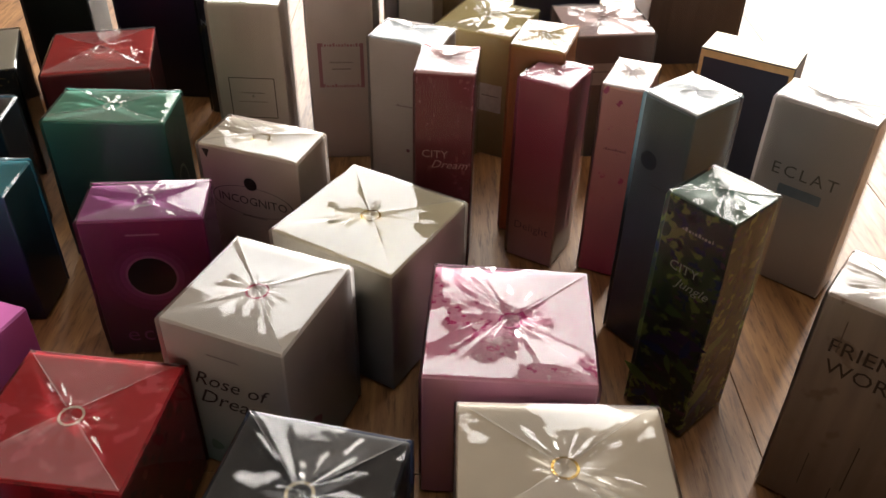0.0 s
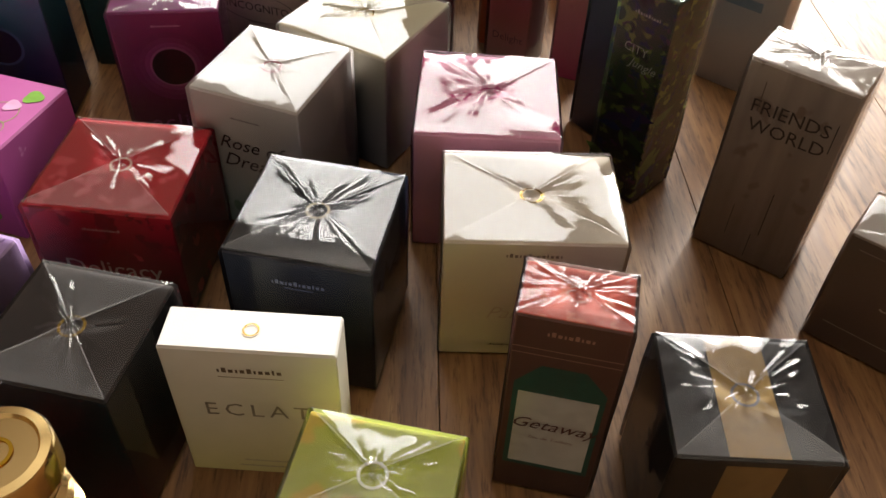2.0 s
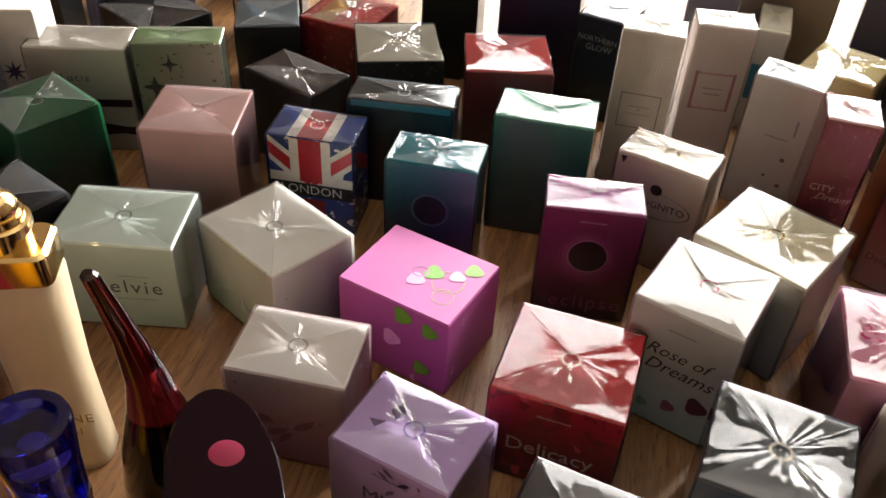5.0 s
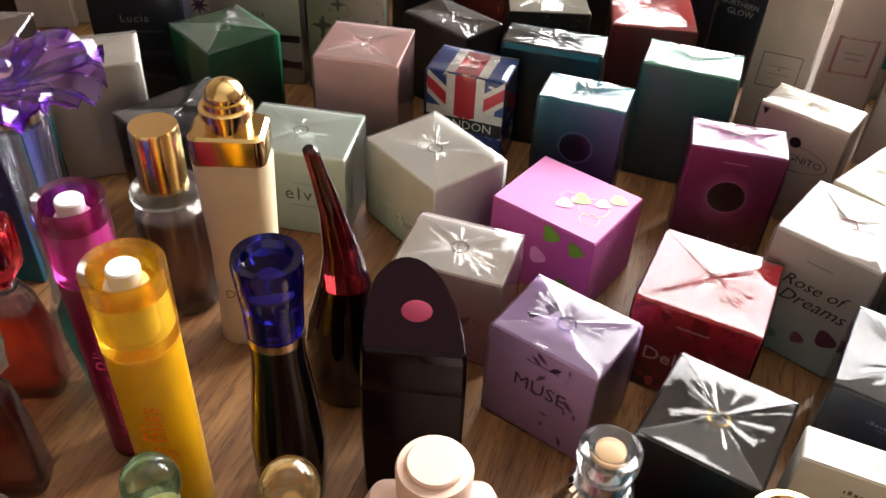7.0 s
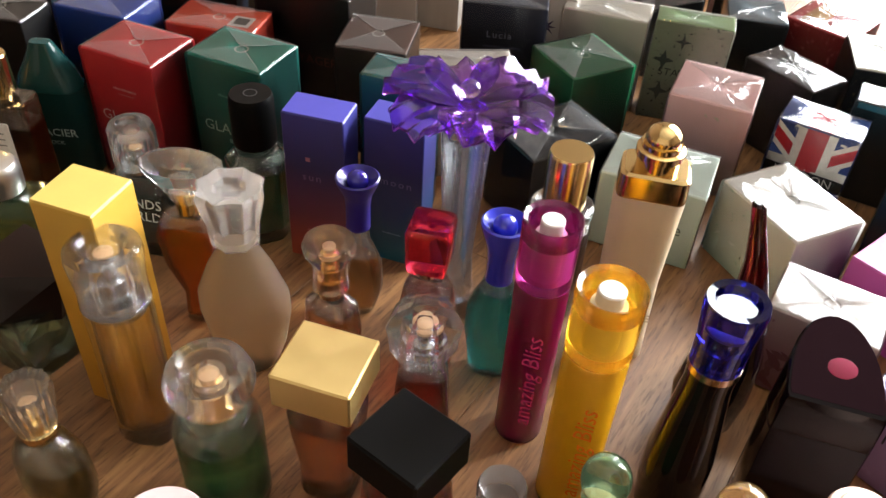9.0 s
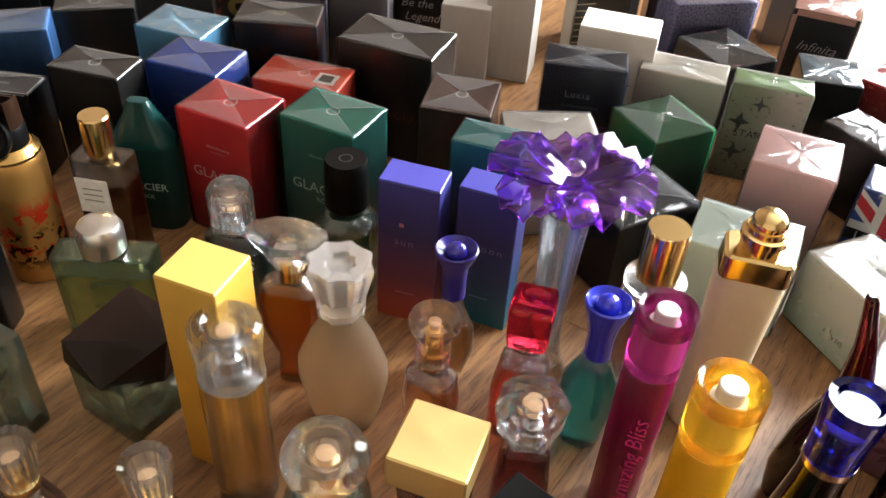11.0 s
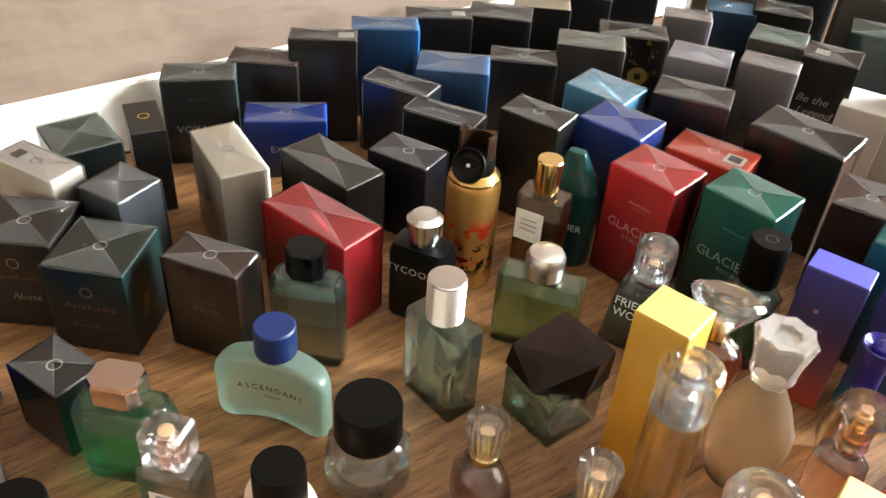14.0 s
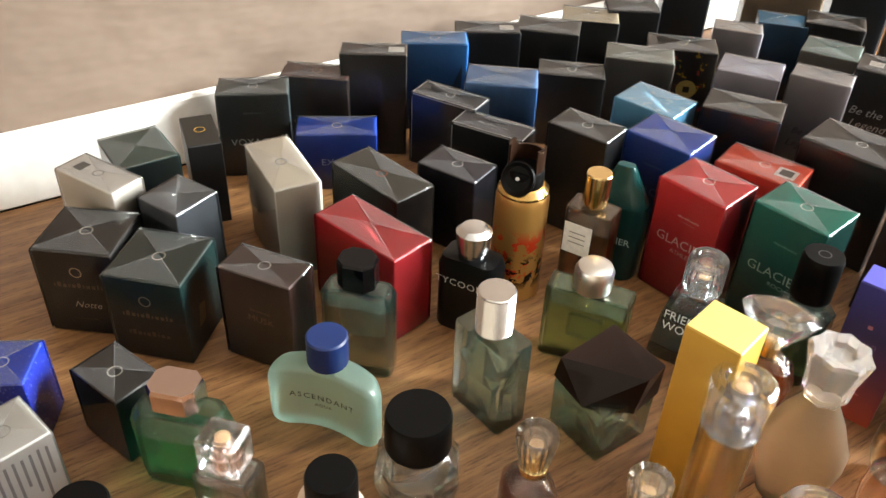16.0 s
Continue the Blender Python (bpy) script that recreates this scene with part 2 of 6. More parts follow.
def strokes(w, h):
    """A printed bar; a low, broad one is broken into short blocks like unreadable small print."""
    bm = bmesh.new()
    cuts = [(-w / 2, w / 2)]
    if 0.0011 <= h <= 0.0065 and w > 0.011 and w < 0.058:
        cuts, x, k = [], -w / 2, 0
        while x < w / 2 - h * 0.3:
            step = h * (0.6 if k % 3 else 0.3)
            cuts.append((x, min(x + step, w / 2)))
            x += step + h * 0.3
            k += 1
    for k, (a, b) in enumerate(cuts):
        top = h / 2 if len(cuts) == 1 or k % 4 == 1 else h * 0.18
        bm.faces.new([bm.verts.new(q) for q in ((a, -h / 2, 0), (b, -h / 2, 0), (b, top, 0), (a, top, 0))])
    return bm


def face_pose(face, w, d, h, u, v, lift, tilt=0.0):
    """On the face of a carton: front, right, left or top; u across and v up, as shares of the face."""
    if face == "front":
        m = pose(u * w, -d / 2 - lift, v * h, 90, 0, 0)
    elif face == "right":
        m = pose(w / 2 + lift, u * d, v * h, 90, 0, 90)
    elif face == "left":
        m = pose(-w / 2 - lift, -u * d, v * h, 90, 0, -90)
    else:
        m = pose(u * w, v * d, h + lift)
    return m @ pose(0, 0, 0, 0, 0, tilt)


def letters(string, size, mat, parent, m, shear=0.0, spacing=1.0, name="lettering", squeeze=1.0):
    """Printed words, as one flat mesh."""
    cu = bpy.data.curves.new("words", "FONT")
    cu.body, cu.size, cu.align_x, cu.align_y, cu.shear, cu.space_character, cu.resolution_u = string, size, "CENTER", "CENTER", shear, spacing, 2
    tmp = bpy.data.objects.new("words", cu)
    me = bpy.data.meshes.new_from_object(tmp)
    bpy.data.objects.remove(tmp)
    me.materials.append(mat)
    ob = new(name, me)
    ob.parent = parent
    ob.matrix_basis = m @ Matrix.Diagonal((squeeze, 1, 1, 1))
    return ob


def wrap(parent, w, d, h, seed, crumple=1.0):
    """Clear film round a carton: straight creases and pleats gathered to the middle of its top, and folded envelope ends."""
    w, d, e = w + 0.0022, d + 0.0022, 0.0013
    rnd = random.Random(seed * 71 + 5)
    per, rings = 15, (0.0, 0.07, 0.14, 0.23, 0.34, 0.47, 0.6, 0.74, 0.87, 0.965)
    rim = []
    for k, ((x0, y0), (x1, y1)) in enumerate((((-1, -1), (1, -1)), ((1, -1), (1, 1)), ((1, 1), (-1, 1)), ((-1, 1), (-1, -1)))):
        for i in range(per):
            q = (i + (0.55 * (rnd.random() - 0.5) if i else 0)) / per
            rim.append((x0 + (x1 - x0) * q, y0 + (y1 - y0) * q, k, i))
    n = len(rim)
    pleat = [rnd.uniform(-1, 1) for _ in rim]
    grain = [[rnd.uniform(-1, 1) for _ in range(9)] for _ in rim]
    wide = [rnd.uniform(0.28, 0.8) * (0.8 + 0.35 * crumple) for _ in rim]
    tilt = [rnd.uniform(-0.0011, 0.0016) for _ in range(4)]
    gather = rnd.uniform(0.45, 0.95)
    folds = []
    for _ in range(5 + int(3 * crumple)):
        a = rnd.uniform(0, math.pi)
        folds.append((math.cos(a), math.sin(a), rnd.uniform(-0.7, 0.7) * min(w, d) / 2, rnd.choice((-1, 1)) * rnd.uniform(0.012, 0.05) * (0.3 + 0.7 * crumple)))

    def height(i, r):
        x, y, k, step = rim[i]
        px, py = x * r * w / 2, y * r * d / 2
        z = (0.0013 + tilt[k]) * (1 - r) if step else 0.0015 * (1 - r)
        fall = 1 - r ** 4
        z += fall * sum(s * (abs(px * cx + py * cy - c) - 0.25 * w) for cx, cy, c, s in folds) * 0.55
        z += 0.00017 * crumple * grain[i][int(r * 8)] * fall
        z += (0.0002 if step == 0 else 0.00055 * gather * (0.3 + 0.7 * crumple)) * pleat[i] * min(r / 0.12, 1) * math.exp(-(r / wide[i]) ** 2)
        return h + max(e + z, 0.0008)

    def point(bm, i, r, lift=0.0):
        return bm.verts.new((rim[i][0] * r * w / 2, rim[i][1] * r * d / 2, height(i, r) + lift))

    bm = bmesh.new()
    heart = bm.verts.new((0, 0, h + e + 0.0014))
    rows = [[point(bm, i, r) for i in range(n)] for r in rings[1:]]
    rows.append([bm.verts.new((x * w / 2, y * d / 2, h - 0.0005)) for x, y, _, _ in rim])
    for i in range(n):
        bm.faces.new((heart, rows[0][i], rows[0][(i + 1) % n]))
    for m, (r0, r1) in enumerate(zip(rows, rows[1:])):
        for i in range(n):
            a, b, c, q = r0[i], r1[i], r1[(i + 1) % n], r0[(i + 1) % n]
            if (i + m) % 2:
                bm.faces.new((a, b, c))
                bm.faces.new((a, c, q))
            else:
                bm.faces.new((a, b, q))
                bm.faces.new((b, c, q))
    prev = rows[-1]
    for k in range(1, 5):
        row = []
        for j, (x, y, side, step) in enumerate(rim):
            push = 1 + (0.009 * rnd.uniform(-0.4, 1) * (0.4 + 0.6 * crumple) if k < 4 else 0)
            row.append(bm.verts.new((x * push * w / 2, y * push * d / 2, h * (1 - k / 4) * 0.995 + (0.0004 if k == 4 else 0))))
        for i in range(n):
            bm.faces.new((prev[i], row[i], row[(i + 1) % n], prev[(i + 1) % n]))
        prev = row
    skin = part("film", bm, FILM, parent, "clear crinkled cellophane film", recalc=False)
    skin.data.set_sharp_from_angle(angle=radians(9))
    for start in (0, 2 * per):
        flap = bmesh.new()
        strip = [[point(flap, (start + i) % n, r, 0.0005) for i in range(per + 1)] for r in rings[1:]]
        tip = flap.verts.new((0, 0, h + e + 0.0021))
        for i in range(per):
            flap.faces.new((tip, strip[0][i], strip[0][i + 1]))
            for r0, r1 in zip(strip, strip[1:]):
                flap.faces.new((r0[i], r1[i], r1[i + 1], r0[i + 1]))
        part("fold", flap, FILM_FOLD, skin, recalc=False).data.set_sharp_from_angle(angle=radians(9))
    for k in range(4):
        bm = bmesh.new()
        x, y = rim[k * per][:2]
        side = Vector((-y * d, x * w, 0)).normalized()
        left, right = [], []
        for r in rings[1:]:
            mid = Vector((x * r * w / 2, y * r * d / 2, height(k * per, r) + 0.0009))
            half = side * (0.00022 + 0.00035 * rnd.random() * (1.2 - r))
            left.append(bm.verts.new(mid - half))
            right.append(bm.verts.new(mid + half))
        for i in range(len(left) - 1):
            bm.faces.new((left[i], left[i + 1], right[i + 1], right[i]))
        bm.normal_update()
        bmesh.ops.reverse_faces(bm, faces=[f for f in bm.faces if f.normal.z < 0])
        part("crease", bm, FILM_CREASE, skin, smooth=False, recalc=False)
    return skin


def sprigs(seed, n, faces, codes, size, name="printed_leaf", low=0.08, high=0.92):
    """Marks for scattered leaves or petals printed on a carton's faces."""
    rnd = random.Random(seed)
    out = []
    for i in range(n):
        a, q = rnd.uniform(0, 2 * math.pi), size * rnd.uniform(0.55, 1.25)
        ca, sa = math.cos(a), math.sin(a)
        pts = tuple(((x * ca - y * sa) * q, (x * sa + y * ca) * q) for x, y in ((-1, 0), (-0.35, -0.34), (0.3, -0.3), (1, 0.12), (0.25, 0.26), (-0.4, 0.3)))
        out.append(("quad", faces[i % len(faces)], rnd.uniform(-0.37, 0.37), rnd.uniform(low, high) - (0.5 if faces[i % len(faces)] == "top" else 0), pts, codes[i % len(codes)], name))
    return out


_count = [0]


def carton(x, y, rot, w, d, h, label, body, top=None, film=True, ring="c9c2b4", marks=(), crumple=1.0, group=""):
    """A fragrance carton with its tucked top, print and film. marks: (kind, face, u, v, ...)."""
    _count[0] += 1
    ob = thing("perfume_carton", x, y, rot, label, "carton", group)
    part("body", rbox(w, d, h - 0.0006, 0.0008), body, ob)
    # tops paler than dark sides hold the film's reflection in their colour
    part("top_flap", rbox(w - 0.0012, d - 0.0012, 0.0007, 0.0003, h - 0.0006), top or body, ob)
    if ring:
        r = min(0.0065, d * 0.16)
        part("ring_mark", annulus(r, r * 0.2), ink(ring, 0.25, 0.7 if ring in ("d9b45a", "c9a24a") else 0.0), ob, at=pose(0, 0, h + 0.0006))
    for k, (kind, face, u, v, *rest) in enumerate(marks):
        m = face_pose(face, w, d, h, u, v, (0.0007 if kind.endswith("_up") else 0.00025) + 0.000012 * min(k, 34))
        kind = kind.replace("_up", "")
        if kind == "text":
            string, size, code, *more = rest
            letters(string, size, ink(code, 0.3), ob, m, *more)
        elif kind == "bar":
            bw, bh, code = rest
            part("printed_bar", strokes(bw, bh), ink(code), ob, at=m)
        elif kind == "quad":
            pts, code, *nm = rest
            part(nm[0] if nm else "printed_panel", sheet(pts), ink(code), ob, at=m @ pose(0, 0, 0.00012))
        elif kind == "disc":
            r, code, *nm = rest
            part(nm[0] if nm else "printed_disc", sheet(scallops(3, r * 0.82, r * 0.12) if nm else ring_of(32, r)), ink(code), ob, at=m @ pose(0, 0, 0.0001 * len(rest)))
        elif kind == "ring":
            r, wd, code, *sq = rest
            part("printed_ring", annulus(r, wd, 36, *sq), ink(code), ob, at=m)
    if film:
        wrap(ob, w, d, h, _count[0], crumple)
    return ob


# ---- the room ----
floor = tagged(new("floor"), "warm brown oak laminate floor with fine grain", "floor", kind="structure")


def slab(name, x0, x1, y0, y1, z0, z1, mat, label, category, bevel=0.0):
    bm = rbox(x1 - x0, y1 - y0, z1 - z0, bevel)
    me = bpy.data.meshes.new(name)
    bm.to_mesh(me)
    bm.free()
    me.materials.append(mat)
    ob = new(name, me)
    ob.location = ((x0 + x1) / 2, (y0 + y1) / 2, z0)
    return tagged(ob, label, category, kind="structure")


slab("wall_west", -1.62, -1.485, -1.9, 1.9, 0, 2.5, WALLPAPER, "beige slightly rippled wallpaper on a wall", "wall")
# south, east and north walls and ceiling are unseen, added to bounce light
slab("wall_south", -1.485, 2.2, -2.0, -1.9, 0, 2.5, CREAM_WALL, "unseen cream wall added for bounced light", "wall")
slab("wall_east", 2.1, 2.2, -1.9, 1.9, 0, 2.5, WALLPAPER, "unseen beige wall added to close the room", "wall")
slab("wall_north_west", -1.485, -0.66, 1.9, 2.0, 0, 2.5, PLASTER, "unseen white plastered wall added beside the window", "wall")
slab("wall_north_east", 1.35, 2.1, 1.9, 2.0, 0, 2.5, PLASTER, "unseen white plastered wall added beside the window", "wall")
slab("wall_north_top", -0.66, 1.35, 1.9, 2.0, 1.86, 2.5, PLASTER, "unseen white plastered wall added above the window", "wall")
slab("wall_north_foot", -0.66, 1.35, 1.9, 2.0, 0, 0.12, WHITE_PAINT, "unseen white sill added below the tall window", "wall")
slab("ceiling", -1.62, 2.2, -2.0, 2.0, 2.5, 2.6, PLASTER, "unseen white plaster ceiling added for bounced light", "ceiling")
slab("baseboard", -1.485, -1.470, -1.9, 1.9, 0, 0.094, WHITE_PAINT, "smooth white painted skirting board", "baseboard", 0.003)

# ---- cartons by the window ----
G1 = "cartons by the window"
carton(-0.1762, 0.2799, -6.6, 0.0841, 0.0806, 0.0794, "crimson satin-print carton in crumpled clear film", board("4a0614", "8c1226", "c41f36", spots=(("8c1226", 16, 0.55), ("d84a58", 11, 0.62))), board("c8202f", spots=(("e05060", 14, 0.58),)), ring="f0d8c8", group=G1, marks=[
    ("text", "front", 0.0, 0.42, "Delicacy", 0.017, "d8c0b8", 0.0, 1.0), ("bar", "front", 0.0, 0.82, 0.022, 0.002, "d8b0a8")])
carton(-0.0942, 0.3458, -21.5, 0.0731, 0.0750, 0.1048, "white carton with script lettering and blue foot", board("bcd6da", "d9d4d4", "dcd6d4"), board("e6e2dc"), ring="d85a80", group=G1, marks=[
    ("text", "front", 0.0, 0.66, "Rose of", 0.014, "3a2a34", 0.4), ("text", "front", 0.05, 0.53, "Dreams", 0.015, "3a2a34", 0.4), ("bar", "front", 0, 0.85, 0.02, 0.0016, "8a8088"),
    ("disc", "front", 0.3, 0.32, 0.009, "7a3a58", "printed_flower"), ("disc", "front", 0.05, 0.22, 0.006, "b06a88", "printed_flower"), ("disc", "front", -0.2, 0.16, 0.005, "8aa8a0", "printed_leaf"), ("disc", "right", -0.2, 0.3, 0.008, "a87890", "printed_flower")])
carton(-0.0405, 0.4354, -30.3, 0.0876, 0.0884, 0.0924, "pale champagne carton in crumpled clear film", board("9aa4ae", "c4c0ba", "d8d2c0"), board("e2dbc0"), ring="d9b45a", group=G1, crumple=1.3)
carton(0.0411, 0.3397, -4.0, 0.0886, 0.0889, 0.0913, "pink blossom-print carton in very crumpled film", board("b070a0", "cf8fb4", "e3a8c4"), board("e7a0be", spots=(("d8408c", 24, 0.6), ("f4d2e0", 18, 0.6))), ring="d84090", group=G1, crumple=2.2, marks=[("bar", "top", 0, 0.28, 0.03, 0.004, "d83a88")])
carton(0.0592, 0.2416, -1.2, 0.0971, 0.0743, 0.0922, "cream and rose carton with small dark lettering", board("e0d6cc", "d8bfb8", "e0d4c8"), board("e4dac8"), ring="d9b45a", group=G1, crumple=1.3, marks=[
    ("bar", "front", 0.0, 0.9, 0.03, 0.003, "8a7672"), ("bar", "front", 0.0, 0.86, 0.012, 0.0012, "7a6a68"), ("bar", "front", 0, 0.1, 0.04, 0.002, "7a6a68"), ("bar", "front", 0.1, 0.06, 0.016, 0.002, "7a6a68"), ("text", "front", 0, 0.4, "Paradise", 0.014, "c8a8a0", 0.4)])
carton(-0.0560, 0.2236, -12.2, 0.0777, 0.0770, 0.0958, "blue-black carton in silvery crumpled film", board("0d1020", "141a30", "1c2438"), board("12171e"), ring="c0b090", group=G1, crumple=1.5, marks=[("bar", "front", 0, 0.83, 0.028, 0.003, "8088a8"), ("bar", "front", 0, 0.79, 0.016, 0.001, "606888")])
carton(-0.1619, 0.1455, -12.9, 0.0685, 0.0695, 0.0939, "dark carton with coppery speckled top", board("5a1a1c", "1a1012", "16100f", spots=(("7a2a30", 70, 0.66),)), board("332b2a", spots=(("7a3a3a", 150, 0.68),)), ring="d9b45a", group=G1)
carton(-0.2591, 0.1981, -16.6, 0.0768, 0.0576, 0.0818, "lilac carton printed with dark violet flowers", board("a88ab0", "b79ac4", "c4a8d6", spots=(("b49ac0", 15, 0.62),)), board("c3a5da", spots=(("8a6a9c", 22, 0.7),)), ring="8a78c0", group=G1, marks=[
    ("text", "front", 0.02, 0.56, "MUSE", 0.016, "3a2a40"), ("bar", "front", 0.02, 0.83, 0.024, 0.002, "5a4a60"), ("quad", "top", -0.2, 0.1, ((-0.004, 0), (0.002, -0.006), (0.005, 0.002), (0, 0.009)), "5a3a68", "printed_leaf"), ("quad", "top", -0.3, -0.1, ((-0.004, 0), (0.002, -0.004), (0.006, 0.003)), "5a3a68", "printed_leaf")] + sprigs(3, 26, ("front", "right", "front", "left"), ("5a3a68", "7c5a8c", "6a4878"), 0.0044))
carton(-0.2918, 0.3488, -18.4, 0.0923, 0.0754, 0.0705, "bright orchid-pink carton with green leaf print", board("93407c", "a34a8c", "ae5496", spots=(("c88ab8", 10, 0.68),)), board("b85a9e"), film=False, ring="b06aa0", group=G1, marks=[
    ("disc", "top", 0.1, 0.05, 0.009, "6fa236", "printed_leaf"), ("disc", "top", 0.36, 0.28, 0.008, "78aa3a", "printed_leaf"), ("disc", "top", 0.02, -0.12, 0.008, "d79cc6", "printed_flower"), ("disc", "top", 0.28, 0.12, 0.007, "dba6cc", "printed_flower"),
    ("disc", "front", 0.1, 0.86, 0.009, "6a9a30", "printed_leaf"), ("disc", "front", 0.34, 0.8, 0.008, "6a9a30", "printed_leaf"), ("disc", "front", 0.28, 0.25, 0.008, "5a8a2a", "printed_leaf"), ("disc", "front", 0.0, 0.5, 0.009, "d898c8", "printed_flower"),
    ("ring", "top", 0.25, 0.0, 0.012, 0.0006, "8ca848"), ("ring", "top", 0.3, -0.2, 0.008, 0.0005, "8ca848")])
carton(-0.3472, 0.2461, 1.0, 0.0782, 0.0568, 0.0804, "white-topped carton fading to dusky pink", board("b08090", "c898a4", "dcc8c8", spots=(("a87888", 22, 0.68),)), board("e8e2de"), ring="b0a8a0", group=G1, marks=sprigs(8, 14, ("front", "right", "front"), ("a06878", "b88090", "9a6072"), 0.010, "printed_petal", 0.08, 0.5))
carton(-0.4082, 0.3615, -31.9, 0.0924, 0.0734, 0.0775, "white and mint carton with printed square code", board("bfd6cc", "dfe2da", "e6e4de", spots=(("a8c8b8", 24, 0.68),)), board("e8e6e0"), ring="a0a098", group=G1, marks=[
    ("text", "front", 0.1, 0.3, "elvie", 0.013, "70887c"), ("bar", "right", -0.28, 0.3, 0.014, 0.017, "2a2a2c"), ("bar", "right", -0.3, 0.3, 0.004, 0.004, "e0e0e0")] + sprigs(5, 10, ("front",), ("e8ece6", "d4e4dc"), 0.007, "printed_petal", 0.08, 0.4))
carton(-0.5197, 0.3407, 9.7, 0.0930, 0.0698, 0.0795, "pale mint carton with small dark lettering", board("c4d6cc", "d2ded4", "d6e2d8"), board("d8e6de"), ring="909890", group=G1, marks=[
    ("text", "front", 0.15, 0.5, "elvie", 0.018, "50605a", 0, 1.2), ("bar", "front", 0.15, 0.36, 0.03, 0.0014, "8a988f"), ("bar", "front", 0.15, 0.64, 0.024, 0.0016, "98a89f")])
carton(-0.6482, 0.4377, -29.4, 0.0730, 0.0732, 0.1033, "deep emerald carton with grey-green sheen painted on its filmed top", board("04140c", "083420", "0c5a34"), board("2c6448"), ring="b0c0b0", group=G1)
carton(-0.5189, 0.4721, 9.3, 0.0786, 0.0740, 0.0994, "baby-pink carton with faint leaf print", board("d0b8a8", "deb8b8", "e4bcbc", spots=(("c8c0a8", 20, 0.66),)), board("e8c2c0"), ring="d8b0b0", group=G1)
lw, ld, lh = 0.0753, 0.0462, 0.0938
carton(-0.4160, 0.4844, 1.1, 0.0753, 0.0462, 0.0938, "small flag-print carton lettered in white on black", board("1c2c68", "2a4a9c", "20387c", spots=(("e0ded8", 18, 0.6),)), board("2a4a94"), ring="e8d8d0", group=G1, marks=[
    ("quad", "top", 0, 0, ((-0.02, -ld * 0.49), (0.02, -ld * 0.49), (0.02, ld * 0.49), (-0.02, ld * 0.49)), "e6e2dc", "flag_stripe"),
    ("quad", "top", 0, 0.0, ((-0.011, -ld * 0.485), (0.011, -ld * 0.485), (0.011, ld * 0.485), (-0.011, ld * 0.485)), "b81e2e", "flag_stripe"),
    ("quad", "front", 0, 0.5, ((-lw * 0.49, lh * 0.02), (lw * 0.49, lh * 0.02), (lw * 0.49, lh * 0.12), (-lw * 0.49, lh * 0.12)), "dcd8d2", "flag_stripe"),
    ("quad", "front", -0.3, 0.72, ((-0.014, 0.026), (-0.014, 0.002), (0.022, -0.028), (0.022, -0.002)), "e2ded8", "flag_stripe"),
    ("quad", "front", 0.3, 0.72, ((0.014, 0.026), (0.014, 0.002), (-0.022, -0.028), (-0.022, -0.002)), "e2ded8", "flag_stripe"),
    ("quad", "front", -0.3, 0.72, ((-0.014, 0.02), (-0.014, 0.008), (0.022, -0.022), (0.022, -0.008)), "c02434", "flag_stripe"),
    ("quad", "front", 0.3, 0.72, ((0.014, 0.02), (0.014, 0.008), (-0.022, -0.022), (-0.022, -0.008)), "c02434", "flag_stripe"),
    ("quad", "front", 0, 0.5, ((-0.018, lh * 0.06), (0.018, lh * 0.06), (0.018, lh * 0.49), (-0.018, lh * 0.49)), "e2ded8", "flag_stripe"),
    ("quad", "front", 0, 0.501, ((-0.010, lh * 0.04), (0.010, lh * 0.04), (0.010, lh * 0.49), (-0.010, lh * 0.49)), "b81e2e", "flag_stripe"),
    ("quad", "front", 0, 0.45, ((-lw * 0.49, -lh * 0.07), (lw * 0.49, -lh * 0.07), (lw * 0.49, lh * 0.07), (-lw * 0.49, lh * 0.07)), "14161c", "name_band"),
    ("quad", "front", 0, 0.18, ((-0.012, -lh * 0.17), (0.012, -lh * 0.17), (0.012, lh * 0.17), (-0.012, lh * 0.17)), "a01c2a", "flag_stripe"),
    ("quad", "right", 0, 0.7, ((-0.02, 0.02), (-0.02, 0.006), (0.02, -0.022), (0.02, -0.006)), "c02434", "flag_stripe"), ("text_up", "front", 0, 0.45, "LONDON", 0.0125, "f0eee8")])
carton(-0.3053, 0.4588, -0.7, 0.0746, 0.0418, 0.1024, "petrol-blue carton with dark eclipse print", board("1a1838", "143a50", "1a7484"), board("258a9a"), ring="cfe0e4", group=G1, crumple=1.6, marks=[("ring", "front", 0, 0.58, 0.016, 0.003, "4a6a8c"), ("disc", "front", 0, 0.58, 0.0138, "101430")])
carton(-0.1764, 0.4272, 5.3, 0.0733, 0.0396, 0.1070, "purple carton with black eclipse disc print", board("28081c", "701c50", "84286a"), board("b05aa0"), ring="e0d0e4", group=G1, crumple=2.0, marks=[
    ("ring", "front", 0, 0.6, 0.0275, 0.0045, "782460"), ("ring", "front", 0, 0.6, 0.0232, 0.004, "80326c"), ("ring", "front", 0, 0.6, 0.0194, 0.0035, "8e4480"), ("ring", "front", 0, 0.6, 0.016, 0.003, "a46a98"), ("disc", "front", 0, 0.6, 0.0145, "0a0610"), ("bar", "front", 0, 0.9, 0.02, 0.0016, "c8a0c0"), ("text", "front", 0.05, 0.16, "eclipse", 0.018, "8a4878", 0, 1.15)])
carton(-0.2262, 0.5311, -0.8, 0.0832, 0.0457, 0.1159, "tall sea-green carton in crinkled film", board("16403c", "255c54", "3c8474"), board("6ab098"), ring="d8ecdc", group=G1, crumple=1.8, marks=[("ring", "right", -0.1, 0.4, 0.012, 0.001, "a8c8b0", 2.2)])
